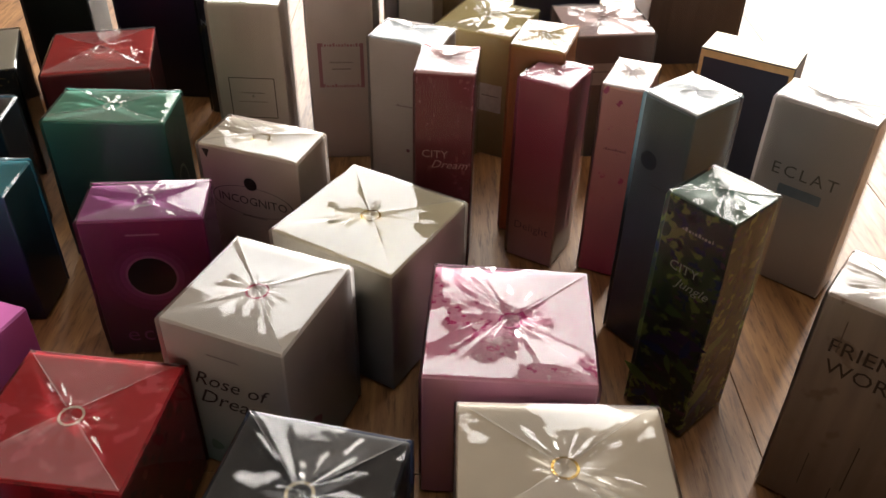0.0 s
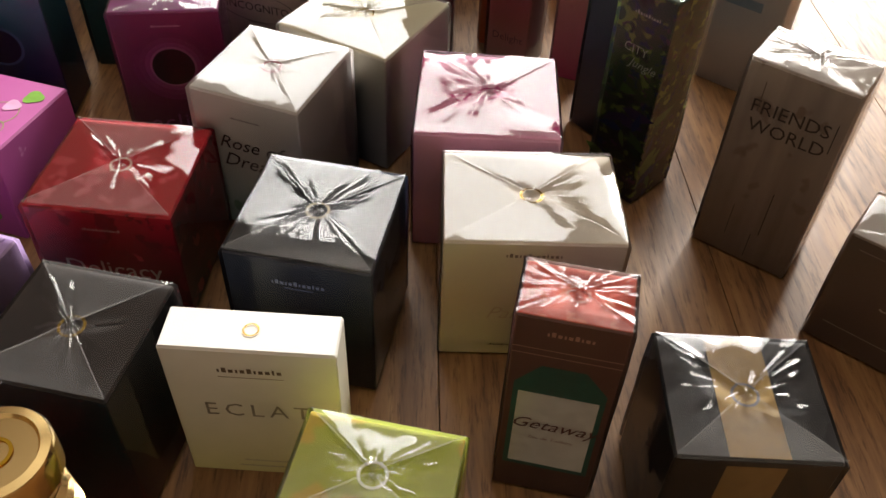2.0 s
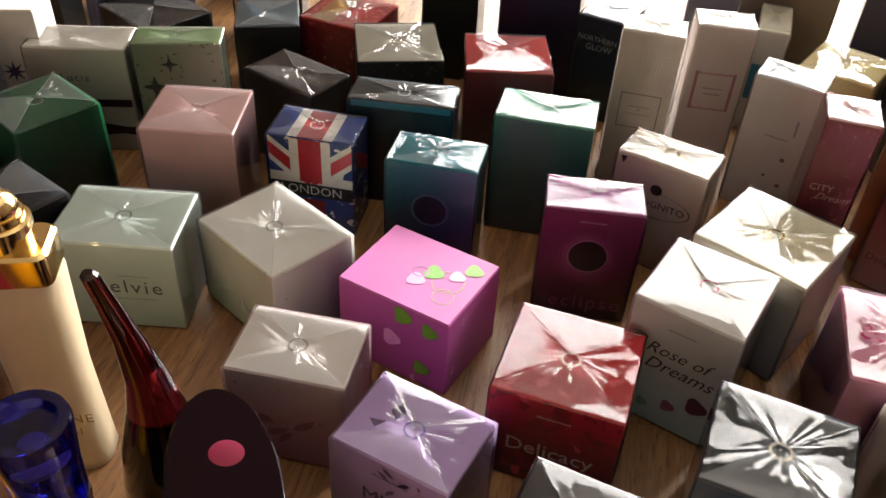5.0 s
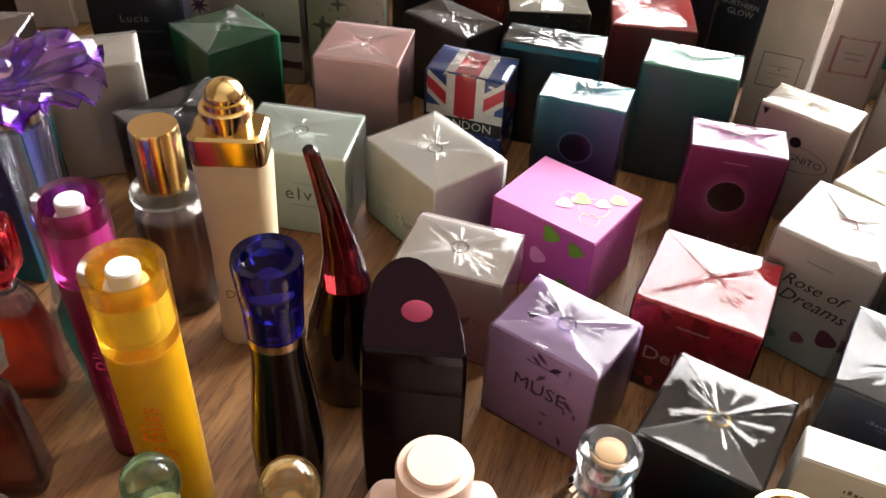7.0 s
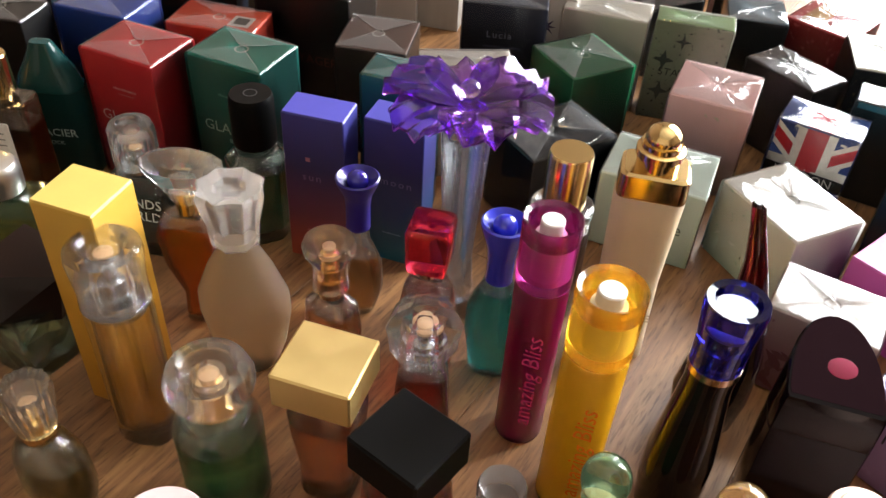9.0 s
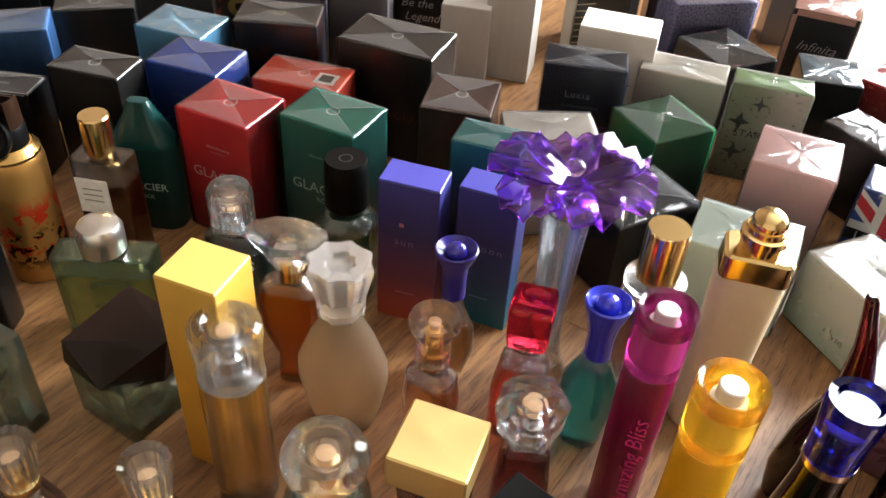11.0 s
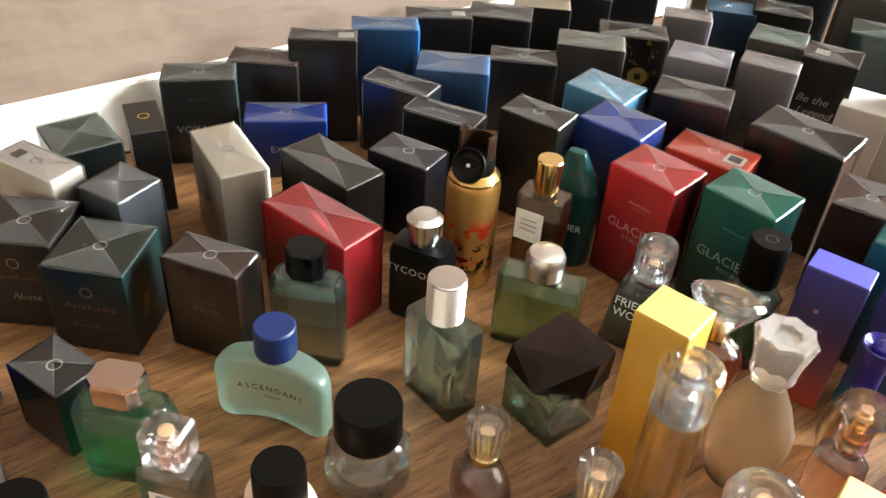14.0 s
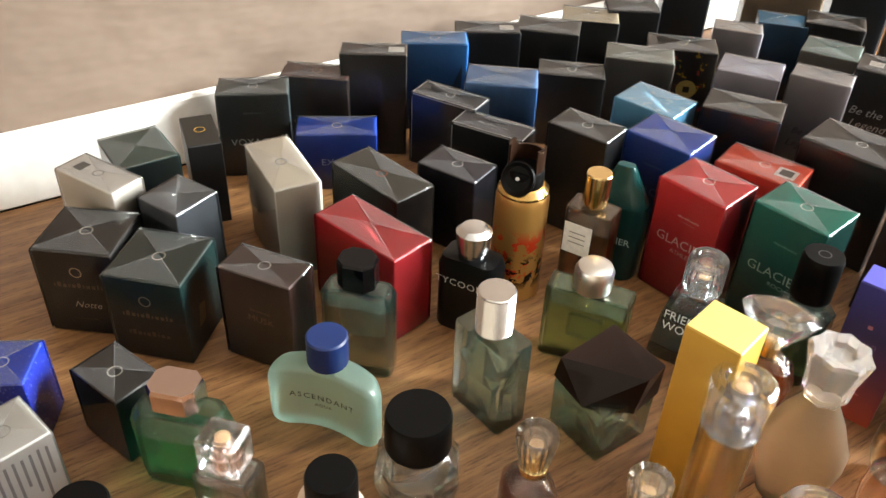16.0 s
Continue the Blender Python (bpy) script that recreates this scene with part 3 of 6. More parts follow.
carton(-0.1204, 0.5095, -20.0, 0.0763, 0.0408, 0.1042, "cream carton with black ornamental oval frame", board("c0b0a8", "d2c4bc", "dccfc4"), board("e4dccc"), ring="d9b45a", group=G1, crumple=1.8, marks=[
    ("text", "front", 0.0, 0.62, "INCOGNITO", 0.0095, "3a3030"), ("ring", "front", 0, 0.62, 0.032, 0.0009, "4a4040", 0.38), ("disc", "front", 0, 0.76, 0.005, "3a3030"), ("bar", "front", 0, 0.5, 0.02, 0.0015, "4a4040"), ("quad", "front", -0.42, 0.95, ((-0.003, 0.002), (0.003, 0.002), (0, -0.005)), "2a2020")])
carton(0.2230, 0.3023, -37.7, 0.0639, 0.0392, 0.1424, "whitewashed wood-print carton with dark lettering", board("a08878", "bcaa9c", "c8baae", streak=0.3, spots=(("a89484", 9, 0.6),)), board("dcd4cc"), ring="b0a8a0", group=G1, crumple=1.8, marks=[
    ("text", "front", 0.0, 0.80, "FRIENDS", 0.0125, "4a3e38"), ("text", "front", 0.02, 0.71, "WORLD", 0.0125, "4a3e38"), ("bar", "front", 0.41, 0.78, 0.0006, 0.02, "3a3030"), ("bar", "front", 0.12, 0.3, 0.0007, 0.035, "5a4a40"), ("bar", "front", -0.2, 0.2, 0.0006, 0.025, "6a5a50"), ("bar", "front", 0.05, 0.1, 0.0006, 0.02, "5a4a40"), ("bar", "front", -0.3, 0.85, 0.0006, 0.02, "7a6a60")])
carton(0.1499, 0.3674, -48.2, 0.0402, 0.0400, 0.1564, "tall dark green jungle-print carton", board("101418", "2c3a28", "384c28", "243c30", spots=(("142a54", 26, 0.57), ("7c8c44", 22, 0.57), ("5a3a54", 30, 0.63), ("0a1410", 14, 0.58))), board("6a8478"), ring="d0d8d0", group=G1, crumple=2.0, marks=[
    ("text", "front", -0.05, 0.74, "CITY", 0.0085, "c0c4b8"), ("text", "front", 0.12, 0.68, "Jungle", 0.0085, "c0c4b8", 0.4), ("bar", "front", 0.05, 0.9, 0.02, 0.0025, "b8c0b0")] + sprigs(11, 32, ("front", "front", "right", "left"), ("4a6a34", "1c3468", "6a8844", "20402c", "3a2c58"), 0.0105, "printed_leaf", 0.06, 0.62))
# yellow foot: light bounced off the lime carton, painted into the board
carton(-0.0782, 0.1374, -4.2, 0.0803, 0.0240, 0.1016, "unwrapped white carton with gold ring mark", board("ccc488", "d2ccb6", "d8d4cc"), board("dcdad6"), film=False, ring="d9b45a", group=G1, marks=[
    ("bar", "front", 0, 0.86, 0.03, 0.0035, "6a5a48"), ("bar", "front", 0, 0.81, 0.03, 0.0005, "8a7a68"), ("text", "front", 0.0, 0.55, "ECLAT", 0.014, "8a8070", 0, 1.35), ("bar", "front", 0, 0.12, 0.024, 0.0016, "a09680"), ("bar", "front", 0, 0.07, 0.03, 0.0016, "a09680")])
carton(0.0643, 0.1305, -13.2, 0.0488, 0.0319, 0.1343, "copper-brown carton with luggage-tag print and coral top", board("4a2c28", "5c3832", "6a443c"), board("e2604c", spots=(("f08a70", 20, 0.6),)), ring="d8a090", group=G1, crumple=1.6, marks=[
    ("quad", "front", 0, 0.5, ((-0.021, -0.045), (0.021, -0.045), (0.021, 0.022), (0.010, 0.036), (-0.010, 0.036), (-0.021, 0.022)), "0e5c50", "tag_border"),
    ("quad", "front", 0, 0.4985, ((-0.0185, -0.042), (0.0185, -0.042), (0.0185, 0.016), (-0.0185, 0.016)), "d6d6d0", "tag_panel"), ("text_up", "front", 0, 0.44, "Getaway", 0.0115, "5a2c24", 0.4), ("text_up", "front", 0, 0.36, "Eau de Toilette", 0.0035, "7a4c44", 0.3), ("bar", "front", 0, 0.93, 0.02, 0.003, "c89a88"), ("bar", "front", 0, 0.85, 0.048, 0.0005, "b89080"), ("bar", "front", 0, 0.82, 0.048, 0.0005, "b89080")])
carton(0.1425, 0.1105, -3.4, 0.0717, 0.0655, 0.0904, "black carton with broad gold ribbon print", board("07080a", "0c0e12"), board("10141c"), ring="9a9aa0", group=G1, crumple=1.8, marks=[
    ("quad", "top", 0, 0, ((-0.013, -0.032), (0.013, -0.032), (0.013, 0.032), (-0.013, 0.032)), "c8a868", "ribbon_print"), ("bar", "front", 0, 0.5, 0.026, 0.08, "9a7c48")])
carton(-0.0212, 0.0695, -12.4, 0.0682, 0.0500, 0.0928, "lime and yellow carton in clear film", board("d0a040", "c8b848", "b0bc48"), board("c4cc48", spots=(("e0c448", 5, 0.52),)), ring="f0f0d8", group=G1)
carton(0.2778, 0.2154, -40.3, 0.0750, 0.0427, 0.0842, "taupe carton with stitched-pocket print", board("6a5448", "7c6458", "84705f"), board("cfc8c0"), ring="b0a090", group=G1, marks=[("text", "front", 0.1, 0.55, "Smile", 0.014, "d0c0b0", 0.3), ("bar", "front", 0, 0.9, 0.06, 0.0005, "c0b0a0"), ("bar", "front", 0, 0.2, 0.06, 0.0005, "c0b0a0")])

# ---- cartons behind ----
G2 = "cartons in the back rows"
carton(-0.2800, 0.6593, 12.1, 0.0831, 0.0822, 0.0997, "red carton with shade painted on its sides and filmed top", board("2c060a", "5a1016", "7a1a20"), board("c43c38"), ring="f0c8c0", group=G2, crumple=1.8)
carton(-0.3900, 0.6514, 19.0, 0.0824, 0.0834, 0.0991, "black ornament-print carton with pale filmed top", board("0a0a0a", "1c1814", "14120f", spots=(("8a7448", 60, 0.66),)), board("b8b4a4"), ring="c9a24a", group=G2)
carton(-0.3539, 0.5390, 3.9, 0.0936, 0.0374, 0.1062, "black carton edged in turquoise", board("040608", "060c12", "0a3444"), board("181c20"), ring="c8c8c8", group=G2, crumple=1.6, marks=[("bar", "front", 0, 0.965, 0.088, 0.006, "2a7c94")])
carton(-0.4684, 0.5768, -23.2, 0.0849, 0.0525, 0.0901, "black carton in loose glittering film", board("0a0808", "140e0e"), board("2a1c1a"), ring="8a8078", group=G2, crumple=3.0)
carton(-0.5790, 0.5638, 17.5, 0.0806, 0.0329, 0.1169, "sage carton printed with dark stars", board("7a8474", "98a08c", "8a947c", spots=(("38403c", 34, 0.62),)), board("94b080"), film=True, ring="", group=G2, marks=[("text", "front", 0.05, 0.5, "STARDUST", 0.0125, "2a302c", 0, 1.05), ("bar", "front", 0.05, 0.2, 0.016, 0.0014, "3a403c"),
    ("quad", "front", -0.3, 0.62, ((0, 0.012), (0.003, 0.003), (0.012, 0), (0.003, -0.003), (0, -0.012), (-0.003, -0.003), (-0.012, 0), (-0.003, 0.003)), "3c4844", "printed_star"), ("quad", "front", -0.1, 0.82, ((0, 0.009), (0.002, 0.002), (0.009, 0), (0.002, -0.002), (0, -0.009), (-0.002, -0.002), (-0.009, 0), (-0.002, 0.002)), "3c4844", "printed_star"), ("quad", "front", -0.28, 0.3, ((0, 0.012), (0.003, 0.003), (0.012, 0), (0.003, -0.003), (0, -0.012), (-0.003, -0.003), (-0.012, 0), (-0.003, 0.003)), "46524c", "printed_star")])
carton(-0.6716, 0.5480, 14.2, 0.0926, 0.0451, 0.1089, "white carton with maroon diagonal stripes", board("c4bab2", "d2cac2"), board("e2ded4"), ring="", group=G2, marks=[("text", "front", -0.05, 0.72, "Lucia", 0.011, "5a4a4c", 0, 1.2), ("bar", "front", 0, 0.48, 0.088, 0.008, "4a1828"), ("quad", "front", 0, 0.3, ((-0.045, 0.008), (-0.045, 0.0), (0.045, -0.016), (0.045, -0.008)), "4a1828", "printed_stripe"), ("quad", "front", 0, 0.12, ((-0.045, 0.004), (-0.045, -0.004), (0.045, 0.008), (0.045, 0.014)), "4a1828", "printed_stripe")])
carton(-0.7495, 0.4548, 25.4, 0.0871, 0.0431, 0.1301, "navy carton with violet diagonal stripes", board("0c0e1c", "141a30"), board("2c3446"), ring="8a8c9c", group=G2, marks=[("text", "front", -0.05, 0.74, "Lucia", 0.011, "a8a8b8", 0, 1.2), ("bar", "front", 0, 0.64, 0.04, 0.003, "6a6a80"), ("bar", "front", 0, 0.46, 0.082, 0.006, "4a3a58"), ("quad", "front", 0, 0.3, ((-0.04, 0.006), (-0.04, 0.0), (0.04, -0.012), (0.04, -0.006)), "4a3a58", "printed_stripe")])
carton(-0.7535, 0.5455, 17.5, 0.0867, 0.0522, 0.1371, "plain white carton with violet starburst print", board("c8c0ba", "d6d0c8"), board("e6e0d4"), film=False, ring="", group=G2, marks=[("quad", "front", 0.15, 0.55, tuple((r * math.cos(a), r * math.sin(a)) for a, r in ((i * math.pi / 8, 0.012 if i % 2 == 0 else 0.004) for i in range(16))), "4a3a58", "printed_star")])
carton(-0.7219, 0.7414, 45.7, 0.1084, 0.0565, 0.1173, "grey-violet carton with quilted print", board("5a5878", "686688", "8a86a4", spots=(("545272", 60, 0.52),)), board("8c88a8"), ring="", group=G2)
carton(-0.6650, 0.6749, -29.9, 0.0920, 0.0760, 0.0866, "black carton with pink lace print top", board("080a0a", "0c1010"), board("141c1c", spots=(("d08090", 34, 0.64),)), ring="", group=G2)
carton(-0.5476, 0.7013, 21.1, 0.0664, 0.0669, 0.0867, "blue-black carton in pale blue film", board("0a0c10", "10161c"), board("5a6c78"), ring="a8b4bc", group=G2, crumple=1.4)
carton(-0.5906, 0.8179, 11.6, 0.0792, 0.0571, 0.1154, "peach-edged black carton with script lettering", board("141012", "1c1618"), board("d8a898"), ring="", group=G2, crumple=1.8, marks=[("text", "front", 0, 0.6, "Infinita", 0.018, "b8a8a8", 0.4), ("bar", "front", -0.46, 0.5, 0.006, 0.1, "c89888"), ("bar", "front", 0, 0.96, 0.07, 0.008, "c89888")])
carton(-0.4662, 0.7375, -11.1, 0.0809, 0.0763, 0.0856, "red floral carton with gold ribbon band", board("4a0c10", "7c1a1e", "a02a2c", spots=(("c8605c", 26, 0.62),)), board("b83a3c", spots=(("e0a098", 30, 0.58),)), ring="", group=G2, crumple=1.8, marks=[("quad", "top", -0.2, 0, ((-0.012, -0.036), (0.012, -0.036), (0.012, 0.036), (-0.012, 0.036)), "b08a50", "ribbon_print")])
carton(-0.1853, 0.7620, -17.6, 0.0526, 0.0572, 0.1145, "midnight-blue carton with aurora print", board("2a3024", "142434", "0c1830", spots=(("4a4a28", 12, 0.62),)), board("2c3850"), ring="c8d0dc", group=G2, marks=[("text", "front", -0.05, 0.8, "NORTHERN", 0.008, "b8c4cc"), ("text", "front", 0, 0.72, "GLOW", 0.0095, "b8c4cc")])
carton(-0.262, 0.80, -4, 0.085, 0.05, 0.175, "tall dark violet carton in film", board("140a24", "241040", "2c1450"), ring="", group=G2)
carton(-0.362, 0.80, -2, 0.062, 0.045, 0.18, "tall black-green carton with faint lettering", board("060c0c", "0c1c1c", "10282a"), ring="", group=G2, marks=[("bar", "front", 0, 0.6, 0.04, 0.004, "38504c")])
carton(-0.085, 0.79, -4, 0.05, 0.04, 0.165, "tall lilac-grey carton behind cream cartons", board("5a5460", "6c6674"), ring="", group=G2)
carton(0.0, 0.87, -8, 0.105, 0.05, 0.19, "tall beige carton with green disc print", board("8c7a66", "a08e78"), ring="", group=G2, marks=[("disc", "front", -0.2, 0.7, 0.009, "6a9a7a")])
carton(0.125, 0.86, -12, 0.085, 0.05, 0.185, "tall blue-violet carton in the back", board("3a3c58", "4c4866", "5c5078"), ring="", group=G2)
carton(-0.1467, 0.6324, -2.9, 0.0548, 0.0324, 0.1578, "tall cream carton with framed label", board("b8aa9e", "cabfb2", "d2c8ba", streak=0.08), board("dcd6c8"), ring="", group=G2, crumple=1.6, marks=[("ring", "front", 0, 0.52, 0.001, 0.0005, "4a4440"), ("bar", "front", 0, 0.62, 0.036, 0.0008, "5a5248"), ("bar", "front", 0, 0.40, 0.036, 0.0008, "5a5248"), ("bar", "front", -0.33, 0.51, 0.0008, 0.035, "5a5248"), ("bar", "front", 0.33, 0.51, 0.0008, 0.035, "5a5248"), ("bar", "front", 0, 0.54, 0.02, 0.0015, "7a7268"), ("bar", "front", 0, 0.49, 0.024, 0.0012, "7a7268")])
carton(-0.0818, 0.6781, 3.0, 0.0531, 0.0350, 0.1536, "tall blush carton with red-flowered frame", board("b8a49e", "c8b8b2", "cec0b8"), board("e0d8d0"), ring="", group=G2, crumple=1.6, marks=[("bar", "front", 0, 0.7, 0.036, 0.003, "a87078"), ("bar", "front", 0, 0.46, 0.036, 0.003, "a87078"), ("bar", "front", -0.33, 0.58, 0.003, 0.04, "a87078"), ("bar", "front", 0.33, 0.58, 0.003, 0.04, "a87078"), ("bar", "front", 0, 0.6, 0.02, 0.002, "8a7a78"), ("bar", "front", 0, 0.56, 0.016, 0.001, "8a7a78")])
carton(-0.0163, 0.7960, -7.6, 0.0320, 0.0730, 0.1152, "white carton with teal side label", board("b8b0a4", "cac4b8"), board("d8d2bc"), ring="", group=G2, marks=[("bar", "front", 0, 0.5, 0.026, 0.04, "2a7488")])
carton(-0.0197, 0.6238, -19.8, 0.0589, 0.0373, 0.1340, "tall white carton speckled with violet print", board("b0a4a0", "c4b8b2", "cabfb8"), board("d4dce0"), ring="", group=G2, crumple=1.6, marks=[("disc", "front", 0.25, 0.45, 0.0022, "7a4858"), ("disc", "front", 0.3, 0.25, 0.002, "7a4858"), ("disc", "front", 0.05, 0.3, 0.0016, "7a4858"), ("bar", "front", 0.05, 0.6, 0.02, 0.002, "8a7478"), ("bar", "front", 0.3, 0.7, 0.002, 0.016, "9a8488")])
carton(0.0070, 0.5233, -6.4, 0.0390, 0.0417, 0.1575, "tall brick-red carton with city print", board("5a1c24", "7a2c34", "8c3a40", spots=(("a05a58", 30, 0.62), ("c8848c", 40, 0.68))), board("d8b0b0"), ring="", group=G2, crumple=2.2, marks=[("text", "front", -0.15, 0.62, "CITY", 0.0085, "d8b0a8"), ("text", "front", 0.1, 0.57, "Dream", 0.009, "d8b0a8", 0.4)])
carton(0.0433, 0.7097, -25.4, 0.0696, 0.0706, 0.1132, "gold-yellow carton with white label", board("8a7c54", "a8986a", "c8b67c"), board("d8c890"), ring="", group=G2, crumple=2.0, marks=[("bar", "front", 0.25, 0.5, 0.026, 0.026, "d0ccc4"), ("bar", "front", 0.28, 0.52, 0.016, 0.0015, "6a6458")])
carton(0.0763, 0.5688, -18.7, 0.0379, 0.0466, 0.1562, "tall orange carton in clear film", board("b4582c", "b86a3c", "c48a50"), board("c8b070"), ring="", group=G2, crumple=2.0)
carton(0.0803, 0.5286, -30.3, 0.0368, 0.0375, 0.1474, "tall rose-pink carton with cream foot", board("b0988c", "a8685c", "a84c5c", "b4586c"), board("d89cac"), ring="", group=G2, crumple=1.8, marks=[("text", "front", 0, 0.2, "Delight", 0.0095, "6a4a48", 0, 1.0)])
carton(0.1295, 0.5176, -23.1, 0.0282, 0.0424, 0.1514, "tall peach carton with pink brush print", board("b84a6c", "c8888c", "d8a894", "e0b49c", spots=(("c05a78", 18, 0.66),)), board("e8dcd8"), ring="", group=G2, crumple=1.6, marks=[("bar", "front", 0, 0.7, 0.016, 0.002, "9a6a64")])
carton(0.1453, 0.4351, -52.5, 0.0360, 0.0396, 0.1794, "tall grey-teal carton with dark disc print", board("1c2434", "3a4c58", "5c707a", "6a7f86"), board("cfd8dc"), ring="", group=G2, crumple=1.8, marks=[("disc", "front", -0.2, 0.78, 0.006, "26404e"), ("bar", "front", 0.15, 0.7, 0.018, 0.0012, "3a4c54")])
carton(0.1420, 0.7023, 6.1, 0.0743, 0.0672, 0.1160, "taupe carton with pale crumpled film top", board("4a3a36", "5c4844"), board("e4ccc8"), ring="", group=G2, crumple=3.0, marks=[("bar", "front", 0, 0.7, 0.04, 0.02, "9a8c88"), ("bar", "front", 0, 0.72, 0.026, 0.0015, "4a4040")])
carton(0.272, 0.90, 4, 0.10, 0.06, 0.17, "tall grey-violet wood-print carton", board("5c4c50", "6a5a60", "74666a", streak=0.35), ring="", group=G2)
carton(0.2582, 0.6484, -31.9, 0.0763, 0.0395, 0.1147, "book-shaped navy carton with cream edges", board("1a2838", "22344a"), board("e0d2b0"), film=False, ring="", group=G2, marks=[("bar", "front", 0, 0.965, 0.074, 0.006, "d0b888"), ("bar", "front", -0.47, 0.5, 0.003, 0.112, "d0b888"), ("bar", "front", 0.47, 0.5, 0.003, 0.112, "d0b888")])
carton(0.2619, 0.5036, -40.2, 0.0667, 0.0310, 0.1412, "white carton with grey band and lettering", board("b8aca4", "ccc2ba", "d2c8c0"), board("e2dedc"), ring="", group=G2, crumple=1.8, marks=[("text", "front", 0.0, 0.64, "ECLAT", 0.013, "7a7468", 0, 1.3), ("bar", "front", 0, 0.54, 0.03, 0.008, "8a98a0")])

# ---- cartons along the wall ----
G3 = "cartons along the papered wall"
carton(-0.9566, 0.1452, 9.4, 0.0764, 0.0592, 0.1345, "red carton with white lettering in clear film", board("8c0f1c", "b8202c", "cc2c34"), board("d83c40"), ring="e8c8c0", group=G3, crumple=0.45, marks=[("text", "front", 0.02, 0.52, "GLACIER", 0.0155, "e0c8c0", 0, 1.0), ("text", "front", 0.1, 0.43, "ATHLETIC", 0.0075, "d0a8a0"), ("bar", "front", 0.05, 0.76, 0.026, 0.003, "d8b0a8"), ("bar", "front", 0.05, 0.72, 0.018, 0.0012, "c8a098")])
carton(-0.8720, 0.1900, 8.5, 0.0772, 0.0577, 0.1374, "teal carton with white lettering in clear film", board("0c3c3a", "14544e", "1c6c62"), board("2a8a7a"), ring="d0e0d8", group=G3, crumple=0.45, marks=[("text", "front", 0.02, 0.5, "GLACIER", 0.0155, "b8d0c8", 0, 1.0), ("text", "front", 0.1, 0.41, "ROCK", 0.0075, "a8c8c0"), ("bar", "front", 0.05, 0.76, 0.026, 0.003, "70a098")])
carton(-0.9773, 0.2652, 19.1, 0.0919, 0.0545, 0.1083, "orange-red carton with white code sticker", board("a83020", "c84430", "d85038"), board("e06044"), ring="f0d0c0", group=G3, crumple=0.45, marks=[("quad", "top", 0.28, -0.05, ((-0.011, -0.011), (0.011, -0.011), (0.011, 0.011), (-0.011, 0.011)), "e8e4e0", "sticker"), ("bar_up", "top", 0.28, -0.05, 0.014, 0.014, "55524e"), ("bar", "front", -0.1, 0.78, 0.04, 0.004, "f0b8a0")])
carton(-0.7463, 0.1455, 17.7, 0.0525, 0.0324, 0.1473, "tall violet carton fading to orange foot", board("a04428", "5c2c40", "2a2650", "35357e"), board("4644a0"), film=False, ring="", group=G3, marks=[("text", "front", -0.05, 0.6, "sun", 0.01, "7a6a88", 0, 1.3), ("bar", "front", -0.1, 0.72, 0.004, 0.004, "a87078"), ("bar", "front", 0, 0.22, 0.018, 0.0014, "c08888")])
carton(-0.6921, 0.1811, 13.7, 0.0518, 0.0308, 0.1433, "tall violet carton fading to teal foot", board("186070", "20385c", "262654", "303078"), board("424098"), film=False, ring="", group=G3, marks=[("text", "front", 0.05, 0.6, "moon", 0.01, "706a90", 0, 1.3), ("bar", "front", 0, 0.22, 0.018, 0.0014, "88a0b8")])
carton(-0.734, 0.242, 16, 0.062, 0.036, 0.142, "teal-edged carton standing behind violet cartons", board("124450", "1c6670", "2c8084"), ring="", group=G3, crumple=0.45)
carton(-0.7614, -0.0605, 13.5, 0.0445, 0.0418, 0.1826, "tall smooth yellow carton among the bottles", board("a8741c", "c08c28", "c8a040"), board("d4b860"), film=False, ring="", group=G3)
carton(-1.0988, -0.1673, 15.0, 0.1120, 0.0500, 0.1017, "plain red carton with filmed top", board("a4141e", "c02028", "c82a34"), board("d04048"), ring="", group=G3, crumple=0.45)
carton(-1.2359, -0.2019, -5.3, 0.1035, 0.0490, 0.1144, "white carton with silver ring mark", board("c8c0b4", "dcd6ca", "e4ded2"), board("ece4d4"), ring="a8a8b0", group=G3, crumple=0.6)
carton(-1.4207, -0.1571, 64.9, 0.0869, 0.0458, 0.1135, "charcoal carton with silver-green lettering", board("141a1c", "2a3234", "30383a"), board("5c6260"), ring="d0d0c8", group=G3, crumple=0.45, marks=[("text", "front", 0, 0.42, "VOYAGER", 0.0135, "c8e0d8", 0, 1.05), ("bar", "front", 0, 0.78, 0.026, 0.0025, "6a7874")])
carton(-1.3391, -0.0845, 61.2, 0.0980, 0.0451, 0.0782, "royal-blue carton with white lettering", board("0c1a58", "1c3894", "2448b0"), board("3054c0"), ring="e0e0e8", group=G3, crumple=0.45, marks=[("text", "front", 0.02, 0.5, "EXCITE", 0.0125, "c8d4f0", 0, 1.1)])
carton(-1.2326, -0.4071, 51.1, 0.0772, 0.0708, 0.0989, "black cube-like carton with gold print", board("0c0b0a", "14110f"), board("302c28"), ring="d0ccc0", group=G3, crumple=0.45, marks=[("bar", "front", 0, 0.6, 0.05, 0.006, "5a4c38"), ("ring", "front", 0, 0.76, 0.006, 0.0012, "b0a080"), ("text", "front", 0.05, 0.36, "Notte", 0.011, "b0a48c", 0.4), ("bar", "front", 0, 0.18, 0.024, 0.0015, "5a4c38")])
